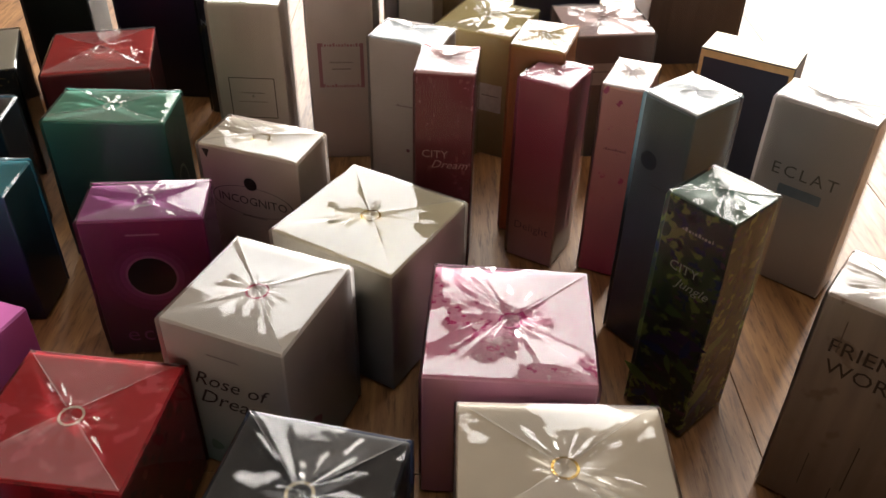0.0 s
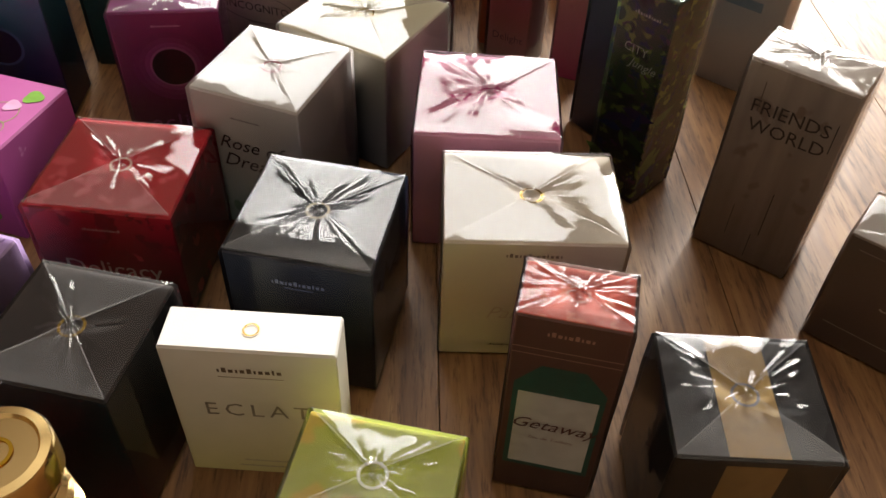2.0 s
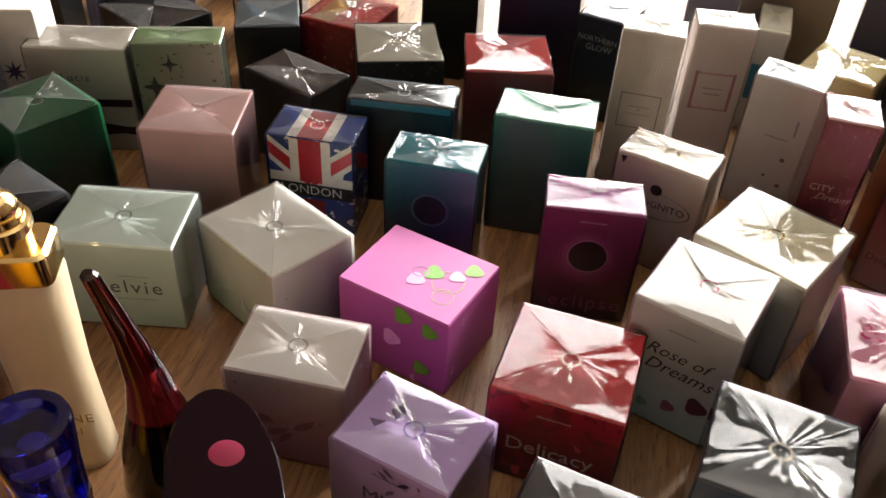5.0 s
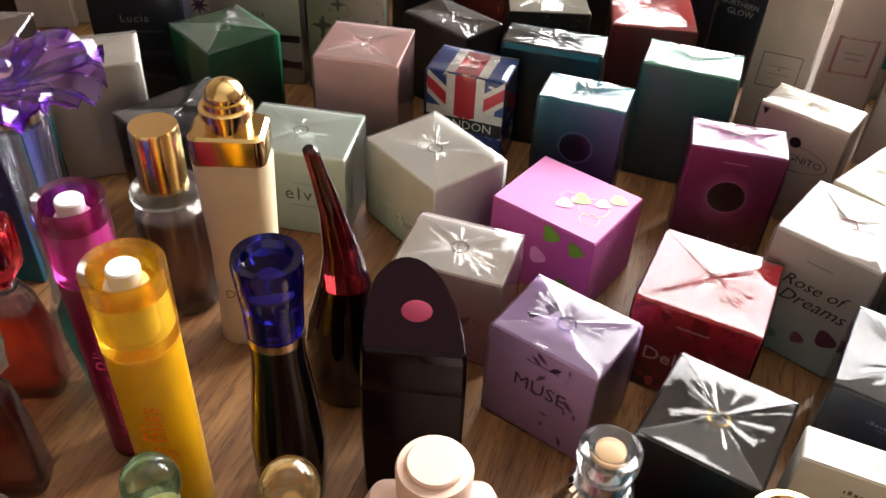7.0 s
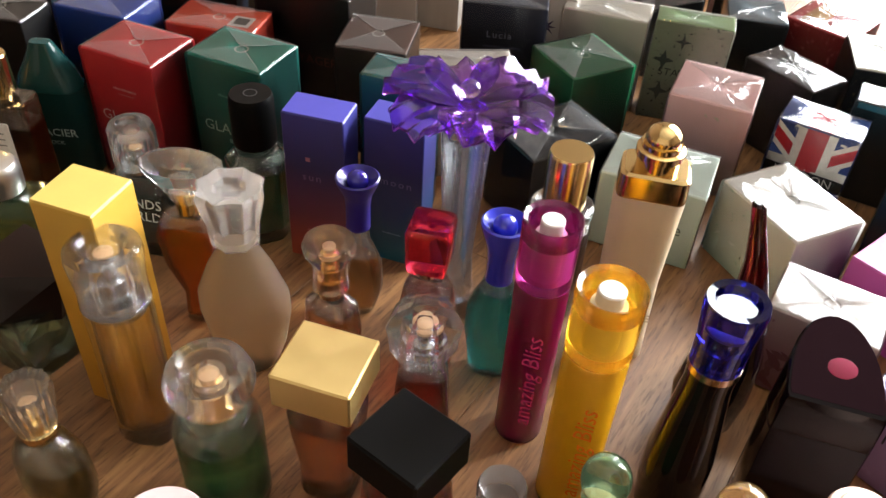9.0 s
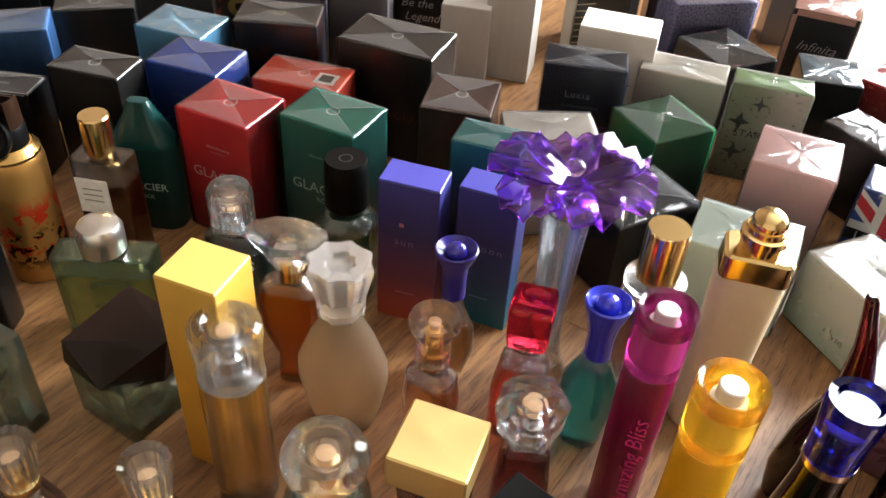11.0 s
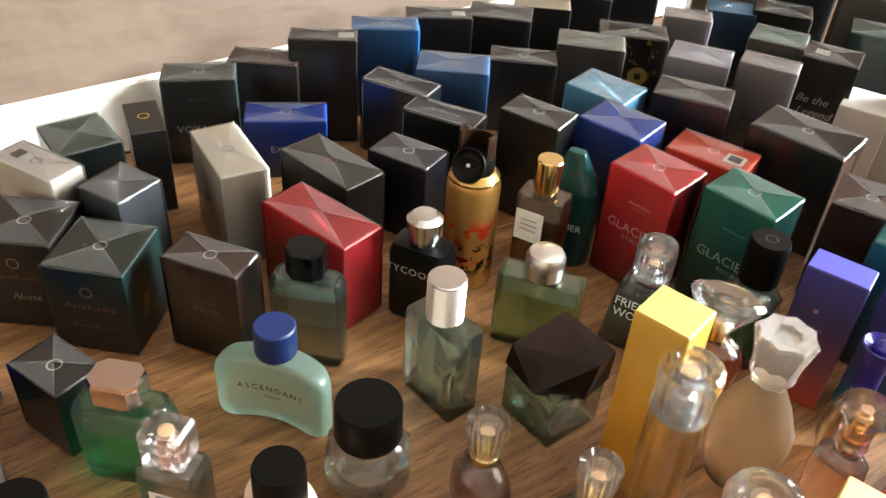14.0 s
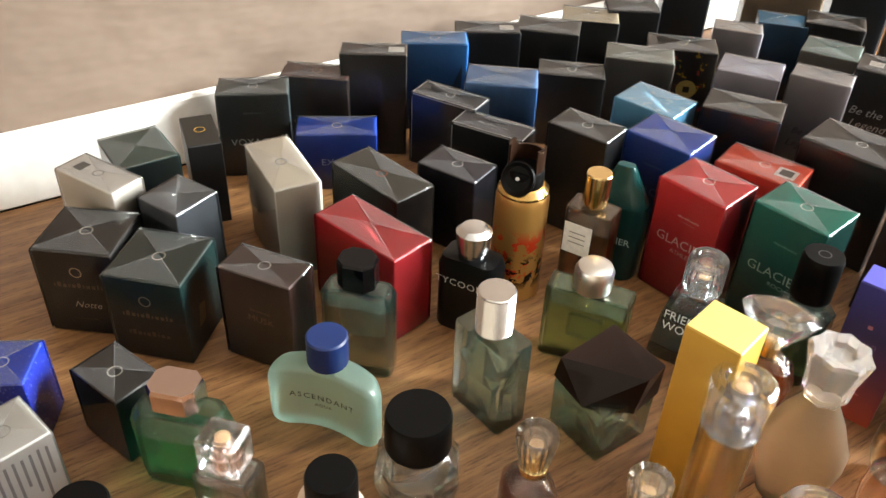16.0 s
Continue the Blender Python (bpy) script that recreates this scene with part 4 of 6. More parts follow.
carton(-1.1643, -0.3593, 46.3, 0.0763, 0.0756, 0.0948, "black-green cube-like carton with gold print", board("06100e", "0a1c1a", "0e2a28"), board("33403a"), ring="d0ccc0", group=G3, crumple=0.45, marks=[("bar", "front", 0, 0.56, 0.05, 0.006, "6a5c40"), ("ring", "front", 0, 0.74, 0.006, 0.0012, "b0a080"), ("bar", "front", 0, 0.32, 0.045, 0.006, "5a4c34"), ("quad", "right", -0.1, 0.4, ((-0.008, -0.012), (0.006, -0.01), (0.009, 0.01), (-0.003, 0.014)), "7a5a30")])
carton(-1.0883, -0.2848, 34.1, 0.0754, 0.0389, 0.1054, "dark brown wood-print carton", board("2a1812", "38221a", "402820", streak=0.3), board("5c4a44"), ring="d8d0c8", group=G3, crumple=0.45, marks=[("text", "front", 0.05, 0.53, "MUSK", 0.011, "7a5c48"), ("bar", "front", 0.05, 0.63, 0.024, 0.003, "6a5040")])
carton(-1.1883, -0.1058, 11.1, 0.1084, 0.0511, 0.0961, "dark olive carton with copper ring mark", board("14140f", "201f1a", "2a2a24"), board("4c4c44"), ring="c87860", group=G3, crumple=0.45)
carton(-1.1282, 0.2398, 15.6, 0.0798, 0.0566, 0.1285, "sky-blue carton in thin clear film", board("5a6c78", "5a98c0", "7ab8e0"), board("9ccdec", spots=(("c8e4f4", 18, 0.58),)), ring="", group=G3, crumple=0.45)
carton(-1.0576, 0.1954, 15.3, 0.0789, 0.0585, 0.1283, "cobalt-blue carton with faint lettering", board("0c1c3c", "12285c", "2448a4"), board("3458bc"), ring="", group=G3, crumple=0.45, marks=[("text", "front", 0.02, 0.5, "GLACIER", 0.0145, "4a6894", 0, 1.0), ("bar", "front", 0, 0.76, 0.026, 0.003, "4a6894")])
carton(-1.1121, 0.1166, 19.5, 0.0745, 0.0440, 0.1332, "matt black carton with grey sheen painted on its filmed top", board("0c0b0a", "171513"), board("3a3632"), ring="d0ccc4", group=G3, crumple=0.45)
carton(-0.9287, 0.3601, 12.5, 0.1085, 0.0678, 0.1315, "large dark brown carton with red lettering", board("0e0a0a", "181210"), board("443e3a"), ring="d8d4cc", group=G3, crumple=0.45, marks=[("text", "front", 0.05, 0.42, "VOYAGER", 0.0145, "6a3430", 0, 1.05)])
carton(-0.8177, 0.3212, 23.3, 0.0696, 0.0691, 0.1184, "dark brown carton with pinkish sheen painted on its filmed top", board("180f0c", "241612", "2c1c16"), board("6c5650"), ring="e0dcd4", group=G3, crumple=0.45, marks=[("text", "front", 0.05, 0.35, "Signature", 0.011, "8a7468", 0.2)])
carton(-0.7243, 0.3376, 38.0, 0.0899, 0.0591, 0.1093, "white carton with plain white top", board("b8b2aa", "ccc8c0"), board("dedad4"), ring="", group=G3, crumple=0.45)
carton(-0.6188, 0.3212, -25.9, 0.0666, 0.0926, 0.0856, "black carton with gold flecks in loose film", board("07090c", "0e1216", spots=(("8a8a40", 60, 0.70),)), board("1c2430"), ring="", group=G3, crumple=2.2)
carton(-1.1591, -0.0260, 23.6, 0.0732, 0.0454, 0.1000, "black carton with smoky print and ring mark", board("08080c", "10101a", spots=(("2a2430", 9, 0.6),)), board("3c3a48"), ring="e0dce0", group=G3, crumple=0.45)
SILVER_EDGE = (("bar", "top", 0, 0.46, 0.088, 0.0016, "c8c8cc"), ("bar", "top", 0, -0.46, 0.088, 0.0016, "c8c8cc"), ("bar", "top", -0.485, 0, 0.0016, 0.034, "c8c8cc"), ("bar", "top", 0.485, 0, 0.0016, 0.034, "c8c8cc"), ("bar", "front", -0.485, 0.5, 0.0014, 0.09, "a8a8ac"), ("bar", "front", 0, 0.985, 0.088, 0.0014, "b8b8bc"), ("bar", "top", 0, 0, 0.04, 0.004, "9a9aa4"))
carton(-1.2154, 0.0629, 28.3, 0.0947, 0.0369, 0.0986, "book-shaped dark carton with silver edging", board("06070c", "0c1018"), board("343440"), ring="", group=G3, crumple=0.6, marks=SILVER_EDGE)
carton(-1.3014, 0.0573, 27.0, 0.0928, 0.0382, 0.1021, "book-shaped blue-black carton with silver edging", board("05070e", "0a1420"), board("2c3038"), ring="c8c8cc", group=G3, crumple=0.6, marks=SILVER_EDGE[:6])
carton(-1.2964, 0.1338, 50.9, 0.0922, 0.0546, 0.1133, "steel-blue carton with soft streaked print", board("1c3454", "284a78", "4470a8", streak=0.25), board("5a86bc"), ring="", group=G3, crumple=0.45)
carton(-1.4127, 0.1027, 59.6, 0.0894, 0.0407, 0.1285, "tall bright-blue carton with dark panel", board("10305c", "1c4c88", "2c6cb0"), board("4a84c0"), ring="d8dce0", group=G3, crumple=0.45, marks=[("quad", "front", 0.0, 0.5, ((0.005, -0.05), (0.038, -0.05), (0.038, 0.035)), "18304c")])
carton(-1.3888, -0.0037, 58.2, 0.0837, 0.0335, 0.1431, "tall black-brown carton with white sticker", board("100c0a", "1c1512"), board("4a403a"), ring="", group=G3, crumple=0.45, marks=[("quad", "top", 0.34, 0, ((-0.010, -0.008), (0.010, -0.008), (0.010, 0.008), (-0.010, 0.008)), "e8e6e2", "sticker"), ("ring", "front", 0, 0.72, 0.011, 0.002, "342a24"), ("ring", "front", 0.03, 0.62, 0.009, 0.002, "342a24")])
carton(-1.4233, -0.0685, 53.0, 0.0865, 0.0421, 0.1135, "dark brown carton with copper lettering", board("120c0a", "201512"), board("5c3c34"), ring="d8a890", group=G3, crumple=0.45, marks=[("text", "front", 0, 0.42, "VOYAGER", 0.0125, "8a6458", 0, 1.05)])
carton(-1.4311, 0.2047, 59.8, 0.0921, 0.0398, 0.1178, "black carton with white top sticker", board("08080a", "101012"), board("3c3836"), ring="", group=G3, crumple=0.45, marks=[("quad", "top", 0.3, 0, ((-0.010, -0.008), (0.010, -0.008), (0.010, 0.008), (-0.010, 0.008)), "e4e2de", "sticker")])
carton(-1.3953, 0.2893, 46.3, 0.0909, 0.0539, 0.1177, "black carton with dull grey film sheen painted on top", board("080809", "101011"), board("46443f"), ring="", group=G3, crumple=0.45)
carton(-1.3984, 0.3714, 49.2, 0.0829, 0.0553, 0.1181, "black carton with cream top", board("0a0a0a", "141412"), board("c4b89c"), ring="", group=G3, crumple=0.45)
carton(-1.3890, 0.4455, 55.3, 0.0775, 0.0500, 0.1220, "black carton against the back row", board("08080a", "0e0e10"), board("34322f"), ring="", group=G3, crumple=0.45)
carton(-1.2828, 0.2403, 49.1, 0.0895, 0.0428, 0.1051, "black carton with painted grey sheen on top and ring mark", board("0a0a0b", "131314"), board("3e3a36"), ring="d0cabc", group=G3, crumple=0.45)
carton(-1.2458, 0.3263, 45.5, 0.0904, 0.0487, 0.1243, "grey-brown carton with wood print", board("2c2824", "443e38", "565048", streak=0.3), board("8c9088"), ring="d0d0c8", group=G3, crumple=0.45, marks=[("text", "front", -0.15, 0.45, "FRIENDS", 0.0115, "2c2824")])
carton(-1.2527, 0.4150, 46.9, 0.0954, 0.0503, 0.1182, "black carton with yellow and red graphic", board("0c0806", "181008", spots=(("a83018", 14, 0.62), ("b8901c", 16, 0.62))), board("4a443c"), ring="e0d090", group=G3, crumple=0.45, marks=[("disc", "front", 0.15, 0.52, 0.014, "c8b464"), ("bar_up", "front", 0.15, 0.52, 0.009, 0.009, "101010")])
carton(-1.1295, 0.4102, 32.2, 0.0788, 0.0539, 0.1336, "lavender-grey carton with silver top", board("6a666e", "8c8890", "b0acb8"), board("c0c0d0"), ring="", group=G3, crumple=0.45)
carton(-1.0512, 0.4482, 27.8, 0.0722, 0.0368, 0.1456, "silver-grey carton with black curling script", board("403c40", "6a6468", "908a8e"), board("b4b0b0"), ring="", group=G3, crumple=0.45, marks=[("text", "front", 0.0, 0.5, "Be the", 0.013, "1a181a", 0.3), ("text", "front", 0.0, 0.38, "Legend", 0.014, "1a181a", 0.3)])
carton(-1.0331, 0.5594, 25.3, 0.0706, 0.0556, 0.1394, "black carton with silver curling script", board("0a090a", "141214"), board("3a3634"), ring="", group=G3, crumple=0.45, marks=[("text", "front", -0.1, 0.6, "Be the", 0.016, "c8c2c6", 0.3), ("text", "front", 0.0, 0.47, "Legend", 0.016, "c8c2c6", 0.3), ("quad", "top", -0.2, 0, ((-0.009, -0.009), (0.009, -0.009), (0.009, 0.009), (-0.009, 0.009)), "e4e0dc", "sticker")])
carton(-1.0583, 0.3164, 32.1, 0.0903, 0.0527, 0.1333, "dark blue and brown carton with grey film sheen painted on top", board("0a0c14", "101828", "141c30", spots=(("3a1c14", 8, 0.55),)), board("46423c"), ring="c0a878", group=G3, crumple=0.45)
carton(-0.9702, 0.5698, 22.6, 0.0628, 0.0690, 0.0974, "white-grey carton with plain top", board("a8a29c", "bcb6b0"), board("d8d4d0"), film=False, ring="", group=G3)
carton(-0.9190, 0.5938, 18.7, 0.0610, 0.0519, 0.1726, "tall grey-white carton with marbled print", board("a09a92", "b8b2aa", "c8c2ba", streak=0.12), board("dad6d0"), film=False, ring="", group=G3)
carton(-0.885, 0.74, 25, 0.06, 0.045, 0.185, "tall plain ivory carton", board("b8ae9e", "ccc4b4"), ring="", film=False, group=G3)
carton(-0.8567, 0.7463, 9.6, 0.0723, 0.0583, 0.0931, "black carton with pale diagonal stripes", board("0e0f0e", "161a18"), board("3c403c"), ring="", group=G3, crumple=0.45, marks=[("quad", "front", -0.3, 0.1 + 0.1 * i, ((-0.014, -0.002), (0.012, 0.006), (0.012, 0.008), (-0.014, 0)), "a8a088", "printed_stripe") for i in range(8)])
carton(-1.1168, 0.5600, 27.4, 0.0738, 0.0572, 0.1329, "grey carton with greenish top", board("38342f", "5a564e", "6c6860"), board("7c9490"), ring="", group=G3, crumple=0.45)
carton(-1.2602, 0.5396, 40.0, 0.0690, 0.0382, 0.1174, "pale grey carton in the back row", board("7a7678", "98949a"), board("bcb4b0"), ring="", group=G3, crumple=0.45)
carton(-1.2454, 0.6197, 42.0, 0.0711, 0.0488, 0.1192, "steel-blue carton in the back row", board("14283c", "20405c"), board("5a90b4"), ring="", group=G3, crumple=0.45)
carton(-1.1895, 0.6679, 35.3, 0.0832, 0.0519, 0.1276, "black carton in the back row", board("0a0a0a", "12110f"), board("544c44"), ring="", group=G3, crumple=0.45)
carton(-1.335, 0.73, 48, 0.12, 0.05, 0.20, "tall sand-brown carton in the back row", board("8c7a62", "a08c72"), ring="", group=G3, crumple=0.45)
carton(-1.39, 0.56, 50, 0.07, 0.05, 0.19, "tall blue-black carton in the back row", board("06080e", "0c101a"), ring="", group=G3, crumple=0.45)
carton(-1.26, 0.83, 45, 0.09, 0.05, 0.19, "tall dark petrol carton in the back row", board("0a141c", "12202c"), ring="", group=G3, crumple=0.45)
carton(-1.13, 0.80, 38, 0.085, 0.05, 0.15, "grey carton with cyan top", board("5a564c", "6c675c"), board("6ab0c0"), ring="", group=G3, crumple=0.45)
carton(-1.04, 0.70, 30, 0.10, 0.06, 0.14, "dark green carton in the back row", board("06201c", "0c3430"), board("2c5850"), ring="", group=G3, crumple=0.45)
carton(-0.66, 0.95, 25, 0.07, 0.05, 0.18, "tall taupe carton in the back row", board("8c7c70", "a09084"), ring="", group=G3, crumple=0.45)
carton(-0.80, 0.85, 30, 0.08, 0.05, 0.15, "maroon carton in the back row", board("2c1014", "421a1c"), ring="", group=G3, crumple=0.45)
carton(-1.3479, -0.3216, 1.2, 0.0738, 0.0656, 0.1097, "dark green carton with grey-green sheen painted on its filmed top", board("0a2424", "103838"), board("5a6c64"), ring="", group=G3, crumple=0.45)
carton(-1.2983, -0.3746, 25.3, 0.0842, 0.0375, 0.1188, "white carton with code sticker on top", board("d2cabe", "e0dad0"), board("e8e4de"), ring="b0aaa4", group=G3, crumple=0.5, marks=[("bar", "top", -0.3, 0.0, 0.012, 0.014, "6a6864")])
carton(-1.2278, -0.3174, 24.4, 0.0535, 0.0532, 0.1140, "slate-grey carton in clear film", board("1c2024", "34383c", "4a4e54"), board("6c7074"), ring="", group=G3, crumple=1.5)
carton(-1.3593, -0.2480, 78.8, 0.0376, 0.0717, 0.1061, "slim black carton with gold ring mark", board("070707", "0e0d0c"), board("16140f"), film=False, ring="c9a24a", group=G3)
carton(-1.1095, -0.5110, 61.3, 0.0510, 0.0510, 0.0780, "ultramarine carton with star print", board("10208c", "1c34b0", spots=(("8a9ce0", 70, 0.62),)), board("2c4cc8", spots=(("8ca4e8", 70, 0.66),)), ring="d0d4f0", group=G3, crumple=0.45)
carton(-1.0180, -0.5240, 104.6, 0.0500, 0.0500, 0.0900, "white filmed carton with printed small-type panel", board("c4c0bc", "d4d2ce"), board("d8d6d0"), ring="b8b4ac", group=G3, crumple=0.5, marks=[("bar", "front", -0.38 + 0.125 * i, 0.72 - 0.06 * (i % 3), 0.0022, 0.03 + 0.012 * (i % 3), "8a8686") for i in range(7)])
carton(-1.0582, -0.4337, 20.4, 0.0597, 0.0429, 0.0722, "small black carton with dark green foot", board("041410", "0a1c18", "0c100f"), board("383836"), ring="d0d0c8", group=G3, crumple=0.45)

# ---- bottles ----
GB = "bottles standing among the cartons"
CLEAR = glass("fcfefc", 0.0, 0.22, inner_light=0.02)


def bottle(x, y, rot, label, name="perfume_bottle"):
    return thing(name, x, y, rot, label, "perfume bottle", GB)


def inset(levels, by, low, top):
    """The levels of the hollow inside a bottle's skin, from low to top."""
    def at(z):
        for p, q in zip(levels, levels[1:]):
            if p[0] <= z <= q[0]:
                k = (z - p[0]) / (q[0] - p[0])
                return tuple(max(u + (v - u) * k - by, 0.1 * by) for u, v in zip(p[1:], q[1:]))
        return tuple(max(u - by, 0.1 * by) for u in levels[-1][1:])
    return [(z,) + at(z) for z in [low] + [lv[0] for lv in levels if low + 0.002 < lv[0] < top - 0.002] + [top]]


def vessel(ob, outline, levels, skin, liquid=None, fill=0.0, thick=0.08, label="", core=None, foot=0.0075):
    """A thick glass body with its hollow, filled with scent to some height."""
    body = part("glass_body", loft(outline, levels), skin, ob, label)
    if liquid:
        by, top = thick * max(s for lv in levels for s in lv[1:]), levels[-1][0]
        part("liquid", loft(core or outline, inset(levels, by, foot, fill)), liquid, body, flip=True)
        if top - fill > 0.006:
            part("hollow", loft(core or outline, inset(levels, by, fill + 0.0004, top - 0.003)), CLEAR, body, flip=True)
    return body


def spray(ob, z0, r, mat, h=0.008):
    part("collar", turned(((r, z0), (r, z0 + h * 0.7), (r * 0.85, z0 + h), (r * 0.3, z0 + h)), 24), mat, ob)


def inside(ob, z, r, h, mat):
    """The pump seen through a clear cap."""
    part("pump", turned(((r, z), (r, z + h * 0.5), (r * 0.6, z + h * 0.55), (r * 0.6, z + h - 0.001)), 18), mat, ob)
    part("pump_button", turned(((r * 0.75, z + h - 0.0012), (r * 0.75, z + h + 0.0008), (r * 0.6, z + h + 0.0013)), 18), plastic("dcb68a", 0.4), ob)


def cavity(ob, z0, z1, r, taper=0.85):
    """The hollow inside a heavy clear cap."""
    part("hollow", turned(((r, z0), (r, z0 + (z1 - z0) * 0.7), (r * taper, z1)), 24), CLEAR, ob, flip=True)


def crystal(ob, outline, z0, z1, seed, mat, rows=5, rough=0.22):
    """The cut faces inside a crystal bottle, slanting this way and that."""
    rnd = random.Random(seed)
    bm = bmesh.new()
    n = len(outline)
    grid = []
    for k in range(rows):
        z = z0 + (z1 - z0) * k / (rows - 1)
        grid.append([bm.verts.new((x * q, y * q, z + (rnd.uniform(-0.3, 0.3) * (z1 - z0) / rows if 0 < k < rows - 1 else 0))) for x, y in outline for q in (1 - rough * rnd.random(),)])
    for a, b in zip(grid, grid[1:]):
        for i in range(n):
            q = (a[i], a[(i + 1) % n], b[(i + 1) % n], b[i])
            if rnd.random() < 0.5:
                bm.faces.new((q[0], q[1], q[2]))
                bm.faces.new((q[0], q[2], q[3]))
            else:
                bm.faces.new((q[0], q[1], q[3]))
                bm.faces.new((q[1], q[2], q[3]))
    bm.faces.new(grid[0][::-1])
    bm.faces.new(grid[-1])
    return part("cut_faces", bm, mat, ob, smooth=False, flip=True)


# rectangular clear bottle with a knurled silver cap
b = bottle(-0.9197, -0.1472, 6.5396, "square-shouldered clear glass bottle with knurled silver cap")
_g = part("glass_body", loft(rounded(0.066, 0.034, 0.0025, 1), [(0, 0.96), (0.002, 1), (0.09, 1), (0.094, 0.97)]), glass("a8ecdc", 0.0, 0.3, 0.2), b, "thick pale aqua glass")
crystal(_g, [(0.03 * x, 0.0145 * y) for x, y in ((1, 0.2), (0.6, 1), (-0.2, 0.75), (-0.9, 1), (-1, -0.3), (-0.55, -1), (0.25, -0.8), (0.9, -1))], 0.01, 0.088, 4, glass("a8ecdc", 0.0, 0.2, 0.2), 6, 0.4)
part("collar", turned(((0.011, 0.094), (0.011, 0.098)), 24), SILVER, b)
part("cap", turned([(0.0162 if k % 2 else 0.0167, 0.098 + 0.0006 + 0.0006 * k) for k in range(66)] + [(0.0167, 0.139), (0.0155, 0.14)], 36), metal("d8d6d2", 0.22), b, "finely grooved silver cap")

b = bottle(-1.0286, -0.2202, 44.0131, "flat aqua glass bottle with faceted black cap")
vessel(b, rounded(0.068, 0.026, 0.006, 2), [(0, 0.96), (0.003, 1), (0.09, 1), (0.098, 0.86)], glass("80ecd8", 0.0, 0.3, 0.2), scent("b08c74"), 0.078, 0.12, foot=0.012)
part("cap", loft(rounded(0.035, 0.03, 0.008, 1), [(0.1, 0.92), (0.102, 1), (0.127, 1.0), (0.13, 0.93)]), plastic("060607", 0.2, 0.3), b, "faceted glossy black cap", smooth=False)

b = bottle(-0.9284, -0.0272, 34.5464, "flat green glass bottle with domed silver cap")
vessel(b, rounded(0.082, 0.026, 0.002, 1), [(0, 0.97), (0.002, 1), (0.082, 1), (0.086, 0.98)], glass("78d088", 0.0, 0.3, 0.22), scent("b0b860"), 0.066, 0.1, foot=0.011)
part("cap", turned(((0.013, 0.087), (0.018, 0.088), (0.0185, 0.1), (0.0185, 0.108), (0.016, 0.113), (0.01, 0.1155), (0.003, 0.116)), 36), metal("e4e2dc", 0.3), b, "brushed silver domed cap")
part("inner_frame", rbox(0.034, 0.012, 0.026, 0.002, 0.028), glass("b0d090", 0.0, 0.3), b)

b = bottle(-0.9859, -0.4023, 45.4190, "emerald glass bottle with rose-gold cap")
vessel(b, rounded(0.083, 0.034, 0.009, 1), [(0, 0.86, 0.9), (0.008, 0.97, 0.96), (0.02, 1, 1), (0.064, 1, 1), (0.076, 0.9, 0.94), (0.08, 0.8, 0.86)], glass("70f0bc", 0.0, 0.3, 0.2), glass("30d88c", 0.0, 0.6, 0.34, 1.15), 0.054, 0.12, foot=0.011)
part("collar", turned(((0.012, 0.08), (0.012, 0.086)), 24), ROSE_GOLD, b)
part("cap", loft(rounded(0.041, 0.031, 0.007, 1), [(0.084, 0.88), (0.087, 1), (0.104, 1), (0.108, 0.93)]), ROSE_GOLD, b, "polished rose-gold cap with cut corners", smooth=False)

b = bottle(-0.9761, -0.2779, 38.0, "frosted aqua arched bottle with blue cap")
BEND = 4.0
bm = bmesh.new()
_rows = []
for _k in range(31):
    px = 0.051 * math.sin(math.pi / 2 * (_k / 15 - 1))
    _over = max(abs(px) - 0.034, 0) / 0.017
    _cut = 0.014 * (1 - math.sqrt(max(1 - _over ** 2, 0.0)))
    _z0, _z1 = 0.0035 * max(1 - (px / 0.034) ** 2, 0) + _cut * 0.6, 0.0715 + 0.003 * max(1 - (px / 0.034) ** 2, 0) - _cut
    _th = 0.027 * math.sqrt(max(1 - (px / 0.0525) ** 6, 0.02))
    _rows.append([bm.verts.new((px, oy - BEND * px * px, (_z0 + _z1) / 2 + oz)) for oy, oz in rounded(_th, _z1 - _z0, 0.006 if _th > 0.014 else _th * 0.45, 3)])
for r0, r1 in zip(_rows, _rows[1:]):
    for i in range(len(r0)):
        bm.faces.new((r0[i], r0[(i + 1) % len(r0)], r1[(i + 1) % len(r0)], r1[i]))
bm.faces.new(_rows[0])
bm.faces.new(_rows[-1][::-1])
part("glass_body", bm, frosted("cdeee2", 0.86, 0.28), b, "frosted aqua glass")
part("neck", turned(((0.014, 0.073), (0.013, 0.08)), 24), frosted("cdeee2", 0.86, 0.28), b)
part("cap", turned(((0.0172, 0.077), (0.0178, 0.079), (0.0178, 0.104), (0.0165, 0.1055)), 36), plastic("0a2254", 0.45), b, "matt blue cap")
for _w in (letters("ASCENDANT", 0.0085, ink("1c3432"), b, pose(0, -0.0139, 0.043, 90, 0, 0), 0, 1.3), letters("AQUA", 0.005, ink("1c3432"), b, pose(0, -0.0139, 0.034, 90, 0, 0), 0, 1.2)):
    for v in _w.data.vertices:
        v.co.z += BEND * v.co.x ** 2

